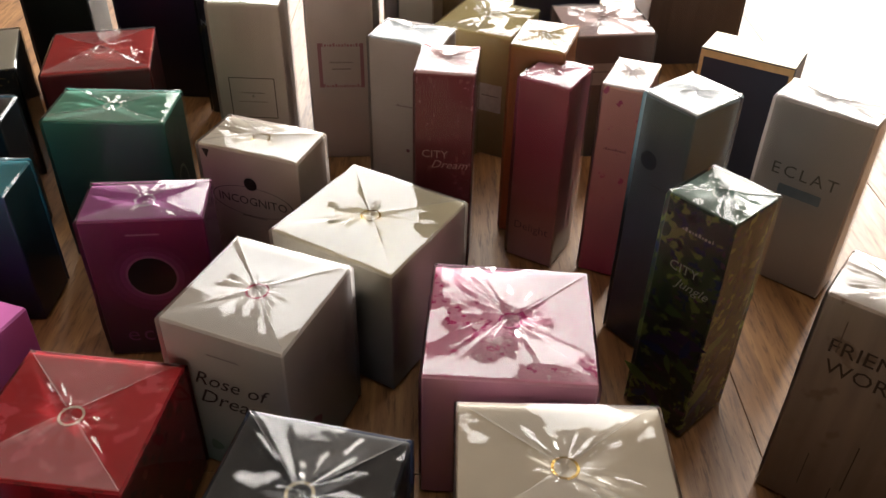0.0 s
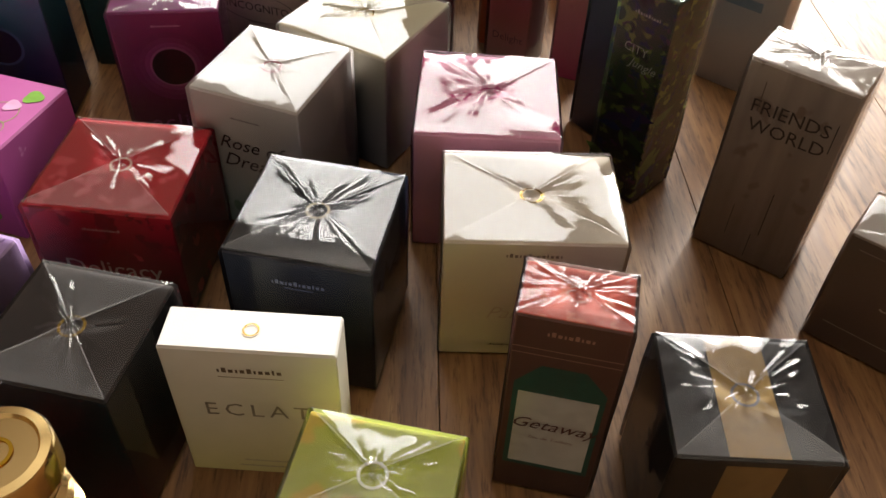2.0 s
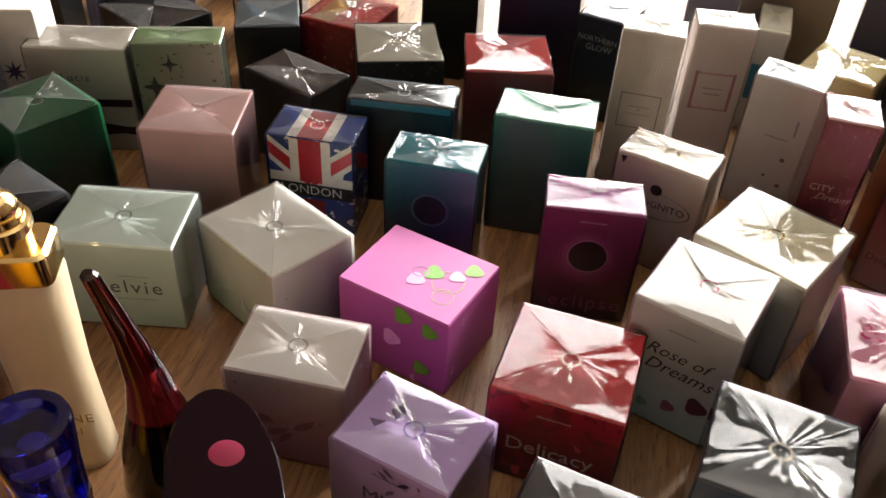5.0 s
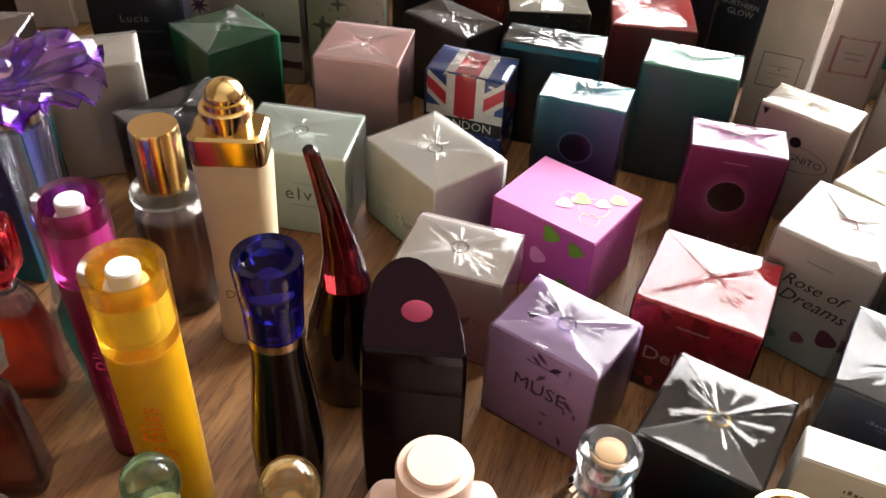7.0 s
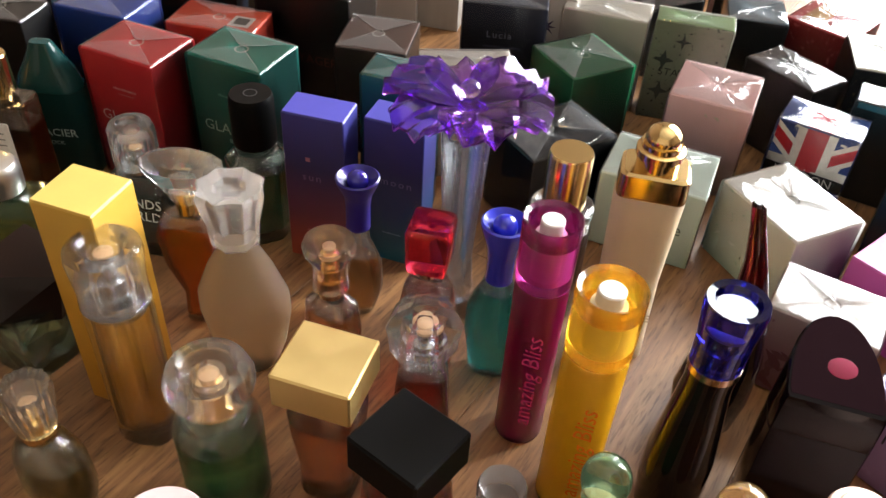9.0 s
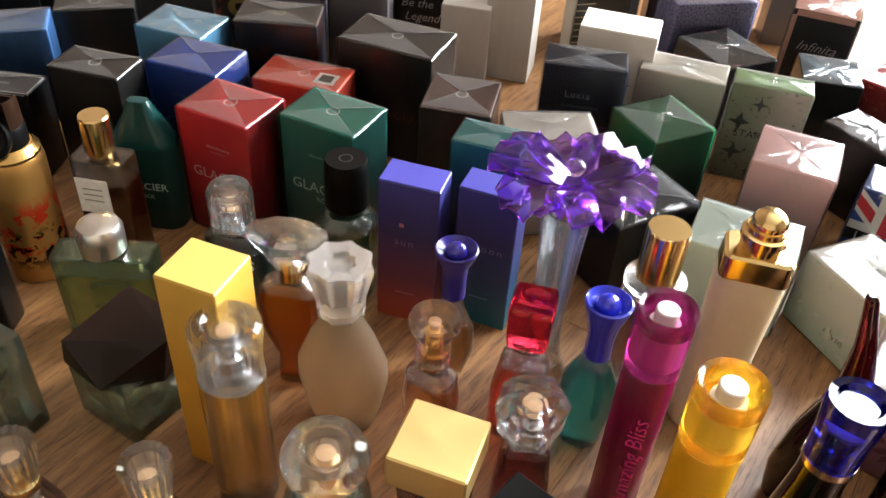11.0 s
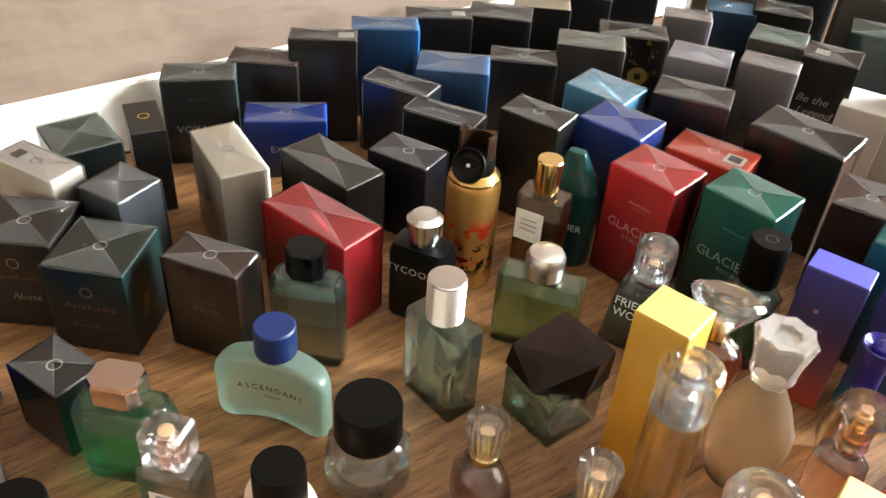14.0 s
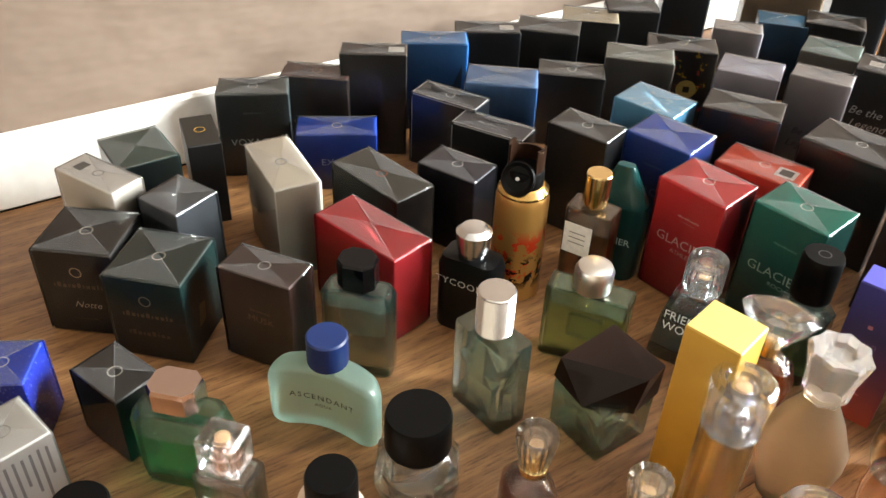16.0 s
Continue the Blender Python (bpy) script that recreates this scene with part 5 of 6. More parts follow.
b = bottle(-1.0027, 0.0353, 25.0834, "slim amber bottle with white label and gold cap")
vessel(b, rounded(0.05, 0.028, 0.002, 1), [(0, 0.97), (0.002, 1), (0.112, 1), (0.115, 0.97)], glass("7a4a24"), scent("6a3414"), 0.09, 0.1)
part("collar", turned(((0.009, 0.115), (0.009, 0.12)), 20), GOLD, b)
part("cap", turned(((0.0128, 0.12), (0.0132, 0.121), (0.0132, 0.153), (0.0122, 0.1545)), 28), GOLD, b, "polished gold cap")
_l = part("paper_label", rbox(0.03, 0.0006, 0.036, 0.0, 0.06, -0.008, -0.0144), ink("e8e6e0", 0.6), b, "white paper label")
for k in range(3):
    part("printed_bar", rbox(0.018, 0.0002, 0.0012, 0, 0.085 - 0.006 * k, -0.008, -0.0149), ink("8a8680"), _l)

b = bottle(-1.0253, -0.0964, 30, "matt black bottle with faceted silver cap")
part("glass_body", loft(rounded(0.062, 0.036, 0.009), [(0, 0.94), (0.004, 1), (0.078, 1), (0.088, 0.9), (0.09, 0.6)]), plastic("08090a", 0.28, 0.3), b)
part("collar", turned(((0.013, 0.09), (0.013, 0.096)), 24), STEEL, b)
part("cap", loft(ring_of(24), [(0.096, 0.0155), (0.112, 0.0172), (0.117, 0.0178), (0.1215, 0.013), (0.122, 0.012)]), SILVER, b, "silver cap with bevelled crown")
letters("TYCOON", 0.0115, ink("b8b4ac"), b, pose(-0.004, -0.0184, 0.062, 90, 0, 0), 0, 1.1)

def _can(nt, p):
    sep = nt.nodes.new("ShaderNodeSeparateXYZ")
    nt.links.new(coords(nt, "Generated", False), sep.inputs[0])
    band = ramp(nt, sep.outputs[2], [(0.16, (0, 0, 0, 1)), (0.3, (1, 1, 1, 1)), (0.56, (1, 1, 1, 1)), (0.68, (0, 0, 0, 1))])
    low = ramp(nt, sep.outputs[2], [(0.1, (0, 0, 0, 1)), (0.2, (1, 1, 1, 1)), (0.38, (1, 1, 1, 1)), (0.46, (0, 0, 0, 1))])
    base = C("b88c4a")
    for mask, code, scale, edge in ((band, "d8401c", 70, 0.5), (low, "1c0e08", 95, 0.5)):
        f = ramp(nt, noise_node(nt, coords(nt), scale, 3.0, 0.6), [(edge, (0, 0, 0, 1)), (edge + 0.03, (1, 1, 1, 1))])
        base = mix(nt, mix(nt, 1.0, f, mask, "MULTIPLY"), base, C(code))
    nt.links.new(base, p.inputs["Base Color"])
    p.inputs["Metallic"].default_value, p.inputs["Roughness"].default_value = 0.75, 0.33


CAN = material("printed_gold_can", _can)
b = bottle(-1.0503, -0.0200, 30, "gold spray can with orange graphic and black trigger", "spray_can")
part("can_body", turned(((0.026, 0), (0.0275, 0.002), (0.0275, 0.118), (0.0255, 0.128), (0.021, 0.134), (0.017, 0.136)), 40), CAN, b, "gold printed can")
part("shoulder", turned(((0.0262, 0.126), (0.0262, 0.1285), (0.0215, 0.1345), (0.0215, 0.133)), 40), metal("c8a462", 0.25), b)
part("spray_head", loft(ring_of(28), [(0.134, 0.0195), (0.15, 0.0195), (0.153, 0.0185)]), BLACK, b, "black spray head")
part("nozzle_ring", turned(((0.0165, -0.004), (0.0178, 0.002), (0.0165, 0.0035), (0.0125, 0.001)), 24), BLACK, b, at=pose(0, -0.017, 0.147, 62, 0, 0))
part("nozzle", turned(((0.002, 0), (0.002, 0.003)), 12), ink("c8c8c8"), b, at=pose(0, -0.018, 0.1475, 62, 0, 0))
bm = bmesh.new()
_rows = []
for _k in range(19):
    _a = radians(-35 + 250 * _k / 18)
    _top = 0.178 - (0.009 if 5 <= _k <= 13 else 0.0)
    _rows.append([bm.verts.new((r * math.cos(_a), r * math.sin(_a), z)) for r, z in ((0.0185, 0.147), (0.0185, _top), (0.0165, _top), (0.0165, 0.147))])
for r0, r1 in zip(_rows, _rows[1:]):
    for i in range(4):
        bm.faces.new((r0[i], r1[i], r1[(i + 1) % 4], r0[(i + 1) % 4]))
bm.faces.new(_rows[0])
bm.faces.new(_rows[-1][::-1])
part("finger_guard", bm, plastic("24160e", 0.35), b, "dark brown curved finger guard")

b = bottle(-1.0237, 0.0948, 30, "dark teal bullet-shaped bottle with pale lettering")
part("glass_body", loft(rounded(0.066, 0.04, 0.016, 6), [(0, 0.9), (0.004, 0.97), (0.06, 1), (0.085, 0.94), (0.092, 0.9)]), plastic("0c2a2a", 0.3, 0.4), b)
part("cap", loft(rounded(0.066, 0.04, 0.016, 6), [(0.0925, 0.92), (0.096, 0.9), (0.108, 0.72), (0.12, 0.5), (0.13, 0.36), (0.135, 0.28), (0.1352, 0.2)]), plastic("123636", 0.25, 0.4), b, "tapered dark teal cap")
letters("GLACIER", 0.0115, ink("a8bcb8"), b, pose(0, -0.0206, 0.052, 90, 0, 0))
letters("ROCK", 0.006, ink("88a09c"), b, pose(0, -0.0206, 0.041, 90, 0, 0))

b = bottle(-0.8747, 0.0620, 22, "blue-grey glass bottle with ribbed crystal cap")
vessel(b, rounded(0.062, 0.034, 0.006, 3), [(0, 1.05), (0.003, 1.1), (0.05, 0.92), (0.076, 0.74), (0.08, 0.5)], glass("a8dcec"), scent("3c6474"), 0.062, 0.12, foot=0.014)
part("collar", turned(((0.012, 0.08), (0.012, 0.087)), 24), STEEL, b)
inside(b, 0.087, 0.007, 0.018, STEEL)
part("cap", loft(ring_of(14, 0.019), [(0.086, 0.9), (0.089, 1), (0.119, 1), (0.1235, 0.9), (0.124, 0.6), (0.1225, 0.5)]), CLEAR, b, "cut clear crystal cap", smooth=False)
cavity(b, 0.0872, 0.112, 0.0095)
letters("FRIENDS", 0.0125, ink("dce4e4"), b, pose(0, -0.0176, 0.056, 80, 0, 0))
letters("WORLD", 0.0125, ink("dce4e4"), b, pose(0, -0.0194, 0.044, 80, 0, 0))

# cube-like faceted bottle standing on its edge line
b = bottle(-0.848, -0.076, 47, "faceted green crystal bottle with brown angular cap")
_sq = [(0.0, -0.043), (0.043, 0.0), (0.0, 0.043), (-0.043, 0.0)]
_g = part("glass_body", loft(_sq, [(0, 0.93), (0.003, 0.98), (0.056, 1.0), (0.06, 0.97)]), glass("a4f0c4", 0.0, 0.3, 0.2), b, "cut pale green crystal", smooth=False)
crystal(_g, [(0.037 * x, 0.037 * y) for x, y in ((0, -1), (0.3, -0.55), (0.6, -0.4), (1, 0), (0.55, 0.45), (0, 1), (-0.5, 0.5), (-1, 0), (-0.6, -0.4), (-0.3, -0.6))], 0.007, 0.054, 9, glass("98ecbc", 0.0, 0.2, 0.2), 5, 0.5)
bm = bmesh.new()
_lo = [bm.verts.new(q) for q in ((-0.0445, -0.001, 0.062), (-0.018, -0.028, 0.055), (0.026, -0.0215, 0.05), (0.0455, 0.0, 0.058), (0, 0.0455, 0.06))]
_hi = [bm.verts.new(q) for q in ((-0.041, -0.004, 0.089), (0.033, -0.017, 0.09), (0.047, 0.004, 0.09), (0.003, 0.045, 0.093))]
for q in ((_hi[0], _hi[1], _hi[3]), (_hi[1], _hi[2], _hi[3]), (_lo[0], _lo[1], _hi[0]), (_lo[1], _hi[1], _hi[0]), (_lo[1], _lo[2], _hi[1]), (_lo[2], _lo[3], _hi[2], _hi[1]), (_lo[3], _lo[4], _hi[3], _hi[2]), (_lo[4], _lo[0], _hi[0], _hi[3]), tuple(_lo[::-1])):
    bm.faces.new(q)
part("cap", bm, plastic("1a0f0b", 0.32, 0.15), b, "glossy dark brown angular cap", smooth=False)
b.scale.z = 0.93

b = bottle(-0.7227, -0.0810, 20, "tall clear bottle of amber scent with crystal cap")
_o = rounded(0.04, 0.034, 0.012, 5)
vessel(b, _o, [(0, 0.96), (0.003, 1), (0.125, 1), (0.13, 0.9)], glass("fefcf0"), glass("f8d890", 0.0, 0.5, 0.36, 1.12), 0.118, 0.2, core=ring_of(24, 0.017), foot=0.014)
part("collar", turned(((0.01, 0.13), (0.01, 0.137)), 24), STEEL, b)
inside(b, 0.137, 0.008, 0.026, STEEL)
part("cap", turned(((0.0195, 0.125), (0.0218, 0.128), (0.0212, 0.142), (0.0222, 0.154), (0.0232, 0.164), (0.0226, 0.1695), (0.019, 0.172), (0.0145, 0.172), (0.012, 0.169)), 36), CLEAR, b, "heavy clear crystal cap")
cavity(b, 0.1275, 0.164, 0.0115)

b = bottle(-0.7102, 0.0106, 20, "frosted vase-shaped bottle with fluted cap")
part("glass_body", loft(ring_of(36), [(0, 0.019, 0.016), (0.003, 0.022, 0.018), (0.025, 0.029, 0.022), (0.055, 0.0345, 0.026), (0.07, 0.034, 0.026), (0.095, 0.024, 0.02), (0.115, 0.013, 0.013), (0.125, 0.0115, 0.0115)]), frosted("f2e0c0", 0.86, 0.36), b, "frosted warm glass")
part("cap", loft(scallops(8, 0.018, 0.0013, 2), [(0.12, 0.86), (0.123, 0.92), (0.138, 0.96), (0.152, 1.14), (0.163, 1.27), (0.166, 1.18), (0.165, 0.62), (0.161, 0.5)]), frosted("f4f2f0", 0.82, 0.2), b, "frosted fluted cap", smooth=False)

b = bottle(-0.7720, 0.0242, 25, "orange wedge bottle with fan-shaped crystal cap")
vessel(b, rounded(0.05, 0.026, 0.008, 4), [(0, 0.5, 0.8), (0.004, 0.56, 0.9), (0.03, 0.5, 0.8), (0.06, 0.95, 1), (0.085, 1.08, 1), (0.1, 0.9, 0.9), (0.108, 0.4, 0.6)], glass("f8b880"), glass("e86414", 0.0, 0.6, 0.42, 1.12), 0.096, 0.1)
part("collar", turned(((0.0085, 0.108), (0.0085, 0.128), (0.007, 0.13)), 24), GOLD, b)
cavity(b, 0.1195, 0.134, 0.0088)
part("cap", loft(ring_of(12), [(0.118, 0.011, 0.009), (0.13, 0.018, 0.013), (0.144, 0.029, 0.018), (0.15, 0.031, 0.019), (0.154, 0.024, 0.014)]), CLEAR, b, "flared cut-glass fan cap", smooth=False)

b = bottle(-0.8109, 0.1355, 15, "octagonal green glass bottle with round black cap")
vessel(b, ring_of(8, 1, 0.5), [(0, 0.026), (0.003, 0.028), (0.078, 0.028), (0.088, 0.02), (0.09, 0.014)], glass("c8e4c0"), scent("1c5c34"), 0.072, 0.1, foot=0.012)
part("cap", turned(((0.018, 0.094), (0.0188, 0.096), (0.0185, 0.137), (0.0172, 0.141)), 36), BLACK, b, "matt black cylinder cap")
part("ring_mark", annulus(0.006, 0.0012), ink("2c2c2e"), b, at=pose(0, 0, 0.1412))

b = bottle(-0.6761, 0.1035, 20, "small oval amber bottle with violet funnel cap")
vessel(b, ring_of(28), [(0, 0.011, 0.009), (0.003, 0.013, 0.01), (0.03, 0.02, 0.012), (0.055, 0.019, 0.012), (0.078, 0.009, 0.008), (0.09, 0.008, 0.008)], glass("d8c8a0"), scent("a86c30"), 0.06, 0.12)
part("cap", turned(((0.0095, 0.088), (0.0095, 0.108), (0.0105, 0.118), (0.016, 0.13), (0.0168, 0.134), (0.0155, 0.135), (0.008, 0.128)), 30), plastic("241c78", 0.3, 0.3), b, "violet-blue funnel cap")
part("ball", turned([(0.0085 * math.sin(a), 0.131 - 0.0085 * math.cos(a)) for a in (0.15 + i * 2.85 / 10 for i in range(11))], 22), plastic("2c2490", 0.15, 0.5), b)

b = bottle(-0.6446, 0.0315, 0, "small peach bottle with spool-shaped clear cap")
vessel(b, rounded(0.042, 0.03, 0.012, 5), [(0, 0.8), (0.003, 0.86), (0.06, 1), (0.08, 0.9), (0.09, 0.45)], glass("f8d8bc"), scent("e88a48"), 0.075, 0.1)
part("collar", turned(((0.009, 0.09), (0.009, 0.106)), 24), metal("d8b89c", 0.15), b)
inside(b, 0.106, 0.006, 0.022, metal("e0b468", 0.25))
part("cap", turned(((0.013, 0.098), (0.012, 0.11), (0.0125, 0.12), (0.018, 0.13), (0.0185, 0.134), (0.017, 0.138), (0.01, 0.1385)), 32), glass("f8e0cc"), b, "clear peach spool cap")

b = bottle(-0.5991, 0.0864, 20, "red scent bottle with red cube cap")
vessel(b, rounded(0.044, 0.03, 0.01, 4), [(0, 0.9), (0.004, 1), (0.05, 1.02), (0.08, 0.8), (0.094, 0.5)], glass("f0b0a0"), glass("d81808", 0.0, 0.5, 0.3, 1.12), 0.075, 0.1, foot=0.01)
part("collar", turned(((0.009, 0.094), (0.009, 0.104)), 24), STEEL, b)
part("cap", loft(rounded(0.03, 0.03, 0.003, 2), [(0.102, 0.92), (0.108, 1.0), (0.136, 1.05), (0.1405, 0.95), (0.141, 0.4)]), glass("d0101c", 0.06, 0.1, 0.6), b, "faceted red cube cap")

b = bottle(-0.5576, 0.0183, 28, "wine-red bottle with faceted diamond cap")
vessel(b, rounded(0.04, 0.028, 0.008, 4), [(0, 1), (0.003, 1.05), (0.05, 0.95), (0.082, 0.8), (0.092, 0.5)], glass("d8a8a0"), scent("7c1c1c"), 0.078, 0.1)
part("collar", turned(((0.009, 0.09), (0.009, 0.1)), 24), STEEL, b)
inside(b, 0.1, 0.007, 0.02, STEEL)
part("cap", loft([(1.0, 0.1), (0.62, 0.85), (-0.15, 1.0), (-0.85, 0.6), (-1.0, -0.25), (-0.4, -0.95), (0.45, -0.9)], [(0.094, 0.015), (0.1, 0.0215), (0.112, 0.0225), (0.122, 0.0245), (0.134, 0.018), (0.1385, 0.009)]), CLEAR, b, "diamond-cut clear cap", smooth=False)

b = bottle(-0.5543, 0.1089, 18, "teal shell-shaped bottle with blue funnel cap")
vessel(b, ring_of(30), [(0, 0.014, 0.01), (0.004, 0.017, 0.012), (0.02, 0.018, 0.013), (0.045, 0.022, 0.015), (0.07, 0.021, 0.014), (0.09, 0.012, 0.01), (0.1, 0.009, 0.009)], glass("90e8ec", 0.0, 0.3, 0.15), glass("18a4b0", 0.0, 0.5, 0.4, 1.12), 0.084, 0.1)
part("cap", turned(((0.01, 0.096), (0.01, 0.116), (0.012, 0.128), (0.0165, 0.143), (0.017, 0.147), (0.0155, 0.148), (0.009, 0.141)), 32), plastic("2c34b4", 0.25, 0.4), b, "bright blue funnel cap")
part("ball", turned([(0.009 * math.sin(a), 0.1435 - 0.009 * math.cos(a)) for a in (0.15 + i * 2.85 / 10 for i in range(11))], 22), plastic("2830b8", 0.12, 0.6), b)


def tube(x, y, rot, h, r, code, cap_code, label, words, word_code):
    """A slim frosted body-mist tube with a hollow cap and a white nozzle."""
    t = bottle(x, y, rot, label)
    part("tube_body", loft(ring_of(36), [(0, r * 0.93), (0.002, r * 0.98), (h * 0.74, r), (h * 0.745, r * 0.97)]), glass(code, 0.28, 0.2, 0.4), t, "frosted coloured tube")
    part("core", turned(((r * 0.8, 0.003), (r * 0.8, h * 0.72)), 24), plastic(code, 0.5), t)
    z = h * 0.75
    part("cap", loft(ring_of(36), [(z, r * 1.02), (h - 0.001, r * 1.05), (h, r * 1.02), (h - 0.002, r * 0.86), (h - 0.016, r * 0.84)]), glass(cap_code, 0.16, 0.3, 0.5), t, "clear coloured cap")
    part("nozzle", turned(((r * 0.55, z + 0.004), (r * 0.55, h - 0.012), (r * 0.42, h - 0.011), (r * 0.42, h - 0.002), (r * 0.38, h - 0.001)), 24), plastic("e8e6e2", 0.4), t, "white spray button")
    letters(words, 0.017, ink(word_code), t, pose(0, -r * 1.005, h * 0.34, 90, 0, 0) @ pose(0, 0, 0, 0, 0, 90), 0.3)
    return t


tube(-0.5069, 0.0735, 28, 0.1967, 0.0175, "98085c", "98085c", "slim magenta body-mist tube with white nozzle", "amazing Bliss", "d83c90")
tube(-0.4542, 0.0437, 28, 0.1923, 0.0195, "f4c824", "ffb608", "slim yellow body-mist tube with white nozzle", "amazing Bliss", "e87818")

b = bottle(-0.5512, 0.1998, 10, "round brown-rose bottle with tall gold cap")
vessel(b, ring_of(36), [(0, 0.022), (0.003, 0.0245), (0.088, 0.0245), (0.096, 0.02), (0.1, 0.012)], glass("d8b4a4"), scent("6a3c30"), 0.085, 0.1)
part("glass_ring", turned(((0.016, 0.1), (0.0245, 0.102), (0.0245, 0.107), (0.016, 0.109)), 36), CLEAR, b)
part("cap", turned(((0.016, 0.109), (0.0168, 0.11), (0.0168, 0.155), (0.0158, 0.157)), 36), GOLD, b, "polished gold cylinder cap")

b = bottle(-0.4856, 0.1906, 20, "tall frosted cream bottle with gold pump cap")
part("glass_body", loft(rounded(0.05, 0.036, 0.014, 6), [(0, 0.94), (0.002, 0.98), (0.02, 0.96), (0.08, 0.9), (0.155, 1), (0.158, 0.96)]), frosted("f4e2c2", 0.45, 0.35), b, "frosted cream glass")
part("core", loft(rounded(0.05, 0.036, 0.014, 6), [(0.003, 0.85), (0.08, 0.8), (0.153, 0.88)]), plastic("eadcc0", 0.5), b)
part("shoulder", loft(rounded(0.047, 0.034, 0.006, 3), [(0.158, 1.0), (0.16, 1.03), (0.176, 1.0), (0.178, 0.9)]), GOLD, b, "square gold shoulder")
part("neck", turned(((0.0145, 0.177), (0.0145, 0.186), (0.0165, 0.187), (0.0165, 0.192), (0.0138, 0.193), (0.0138, 0.197)), 32), GOLD, b)
part("cap", turned([(0.0125 * math.sin(a), 0.1995 - 0.0105 * math.cos(a)) for a in (0.5 + i * 2.55 / 10 for i in range(11))], 28), GOLD, b, "gold ball cap")
letters("DIVINE", 0.0105, ink("b08c4c"), b, pose(0.004, -0.0172, 0.05, 90, 0, 0), 0, 1.15)
letters("idol", 0.009, ink("b08c4c"), b, pose(0.006, -0.0172, 0.038, 90, 0, 0), 0, 1.15)

b = bottle(-0.3939, 0.0746, 20, "black waisted bottle with clear blue cap")
part("glass_body", turned(((0.017, 0), (0.0195, 0.003), (0.022, 0.03), (0.0215, 0.06), (0.017, 0.1), (0.0145, 0.125), (0.0148, 0.14)), 36), plastic("060509", 0.12, 0.6), b, "glossy black body")
part("collar", turned(((0.0155, 0.139), (0.0155, 0.1445)), 32), metal("c8b49a", 0.2), b)
part("cap", turned(((0.0152, 0.145), (0.016, 0.165), (0.0182, 0.19), (0.0175, 0.193), (0.013, 0.1925), (0.011, 0.189), (0.004, 0.189)), 32), glass("10108c", 0.0, 0.08, 0.85), b, "clear cobalt-blue cap")
inside(b, 0.146, 0.0085, 0.024, STEEL)

b = bottle(-0.4076 + 0.010, 0.1580, 15, "black-red teardrop bottle with long curved tip")
_lv = [(0, 0.018, 0.014, 0), (0.004, 0.023, 0.016, 0), (0.035, 0.027, 0.018, 0), (0.075, 0.0235, 0.017, 0.002), (0.105, 0.0165, 0.0135, 0.003), (0.13, 0.0115, 0.0105, 0.002), (0.16, 0.0074, 0.007, -0.003), (0.185, 0.0052, 0.0052, -0.009), (0.201, 0.0044, 0.0044, -0.013), (0.203, 0.0026, 0.0026, -0.0135)]


def swept(levels, n=30):
    bm = bmesh.new()
    rows = [[bm.verts.new((x * sx + dx, y * sy, z)) for x, y in ring_of(n)] for z, sx, sy, dx in levels]
    for r0, r1 in zip(rows, rows[1:]):
        for i in range(n):
            bm.faces.new((r0[i], r0[(i + 1) % n], r1[(i + 1) % n], r1[i]))
    bm.faces.new(rows[0][::-1])
    bm.faces.new(rows[-1])
    return bm


part("glass_body", swept(_lv[:5]), plastic("0c0306", 0.1, 0.7), b, "glossy black body")
part("stopper", swept([(0.1055, 0.0163, 0.0133, 0.003)] + _lv[5:]), glass("4a0610", 0.0, 0.05, 0.9), b, "dark red tapering stopper")

b = bottle(-0.3394 + 0.010, 0.1104, 15, "black-plum wedge bottle with slanted mirror top")
_d = [(-0.029, -0.013), (-0.0275, -0.016), (0.028, -0.016), (0.03, -0.0135)]
for _k in range(1, 18):
    _a = math.pi * _k / 18
    _d.append((0.029 * math.cos(_a) - 0.008 * math.sin(_a), -0.013 + 0.046 * math.sin(_a) ** 0.9))
bm = loft(_d, [(0, 0.9), (0.003, 0.95), (0.05, 1.0), (0.098, 1.0), (0.0985, 0.985), (0.0995, 0.985), (0.1, 1.0), (0.128, 0.97), (0.13, 0.93)])
for v in bm.verts:
    if v.co.z > 0.11:
        v.co.z += 0.62 * (v.co.y + 0.0135)
part("glass_body", bm, plastic("0c0408", 0.16, 0.12), b, "glossy plum-black body with slanted top")
_in = part("mirror_top", sheet([(x * 0.9, (y - 0.008) * 0.9 * 1.17) for x, y in _d]), metal("2a1c22", 0.06), b, "dark mirror-polished slanted face", at=pose(0, 0.0085, 0.1441, 31.8, 0, 0))
part("inlay", turned(((0.0085, 0.0), (0.0085, 0.0006), (0.007, 0.0009)), 24), plastic("a0184c", 0.2, 0.5), _in, "dark pink inlay", at=pose(0, -0.004, 0) @ Matrix.Diagonal((1.0, 0.72, 1, 1)))

# square-capped pair
b = bottle(-0.5884, -0.0421, 15.1673, "rounded peach glass bottle with broad gold square cap")
vessel(b, rounded(0.046, 0.044, 0.014, 5), [(0, 0.7), (0.004, 0.82), (0.03, 0.8), (0.06, 0.95), (0.085, 1), (0.095, 0.8)], glass("f8dcc4"), glass("e89058", 0.0, 0.5, 0.4, 1.15), 0.075, 0.14, foot=0.012)
part("cap", rbox(0.051, 0.049, 0.027, 0.0012, 0.099), metal("e0c684", 0.5), b, "brushed pale gold square cap")
part("collar", turned(((0.012, 0.094), (0.012, 0.1)), 24), GOLD, b)

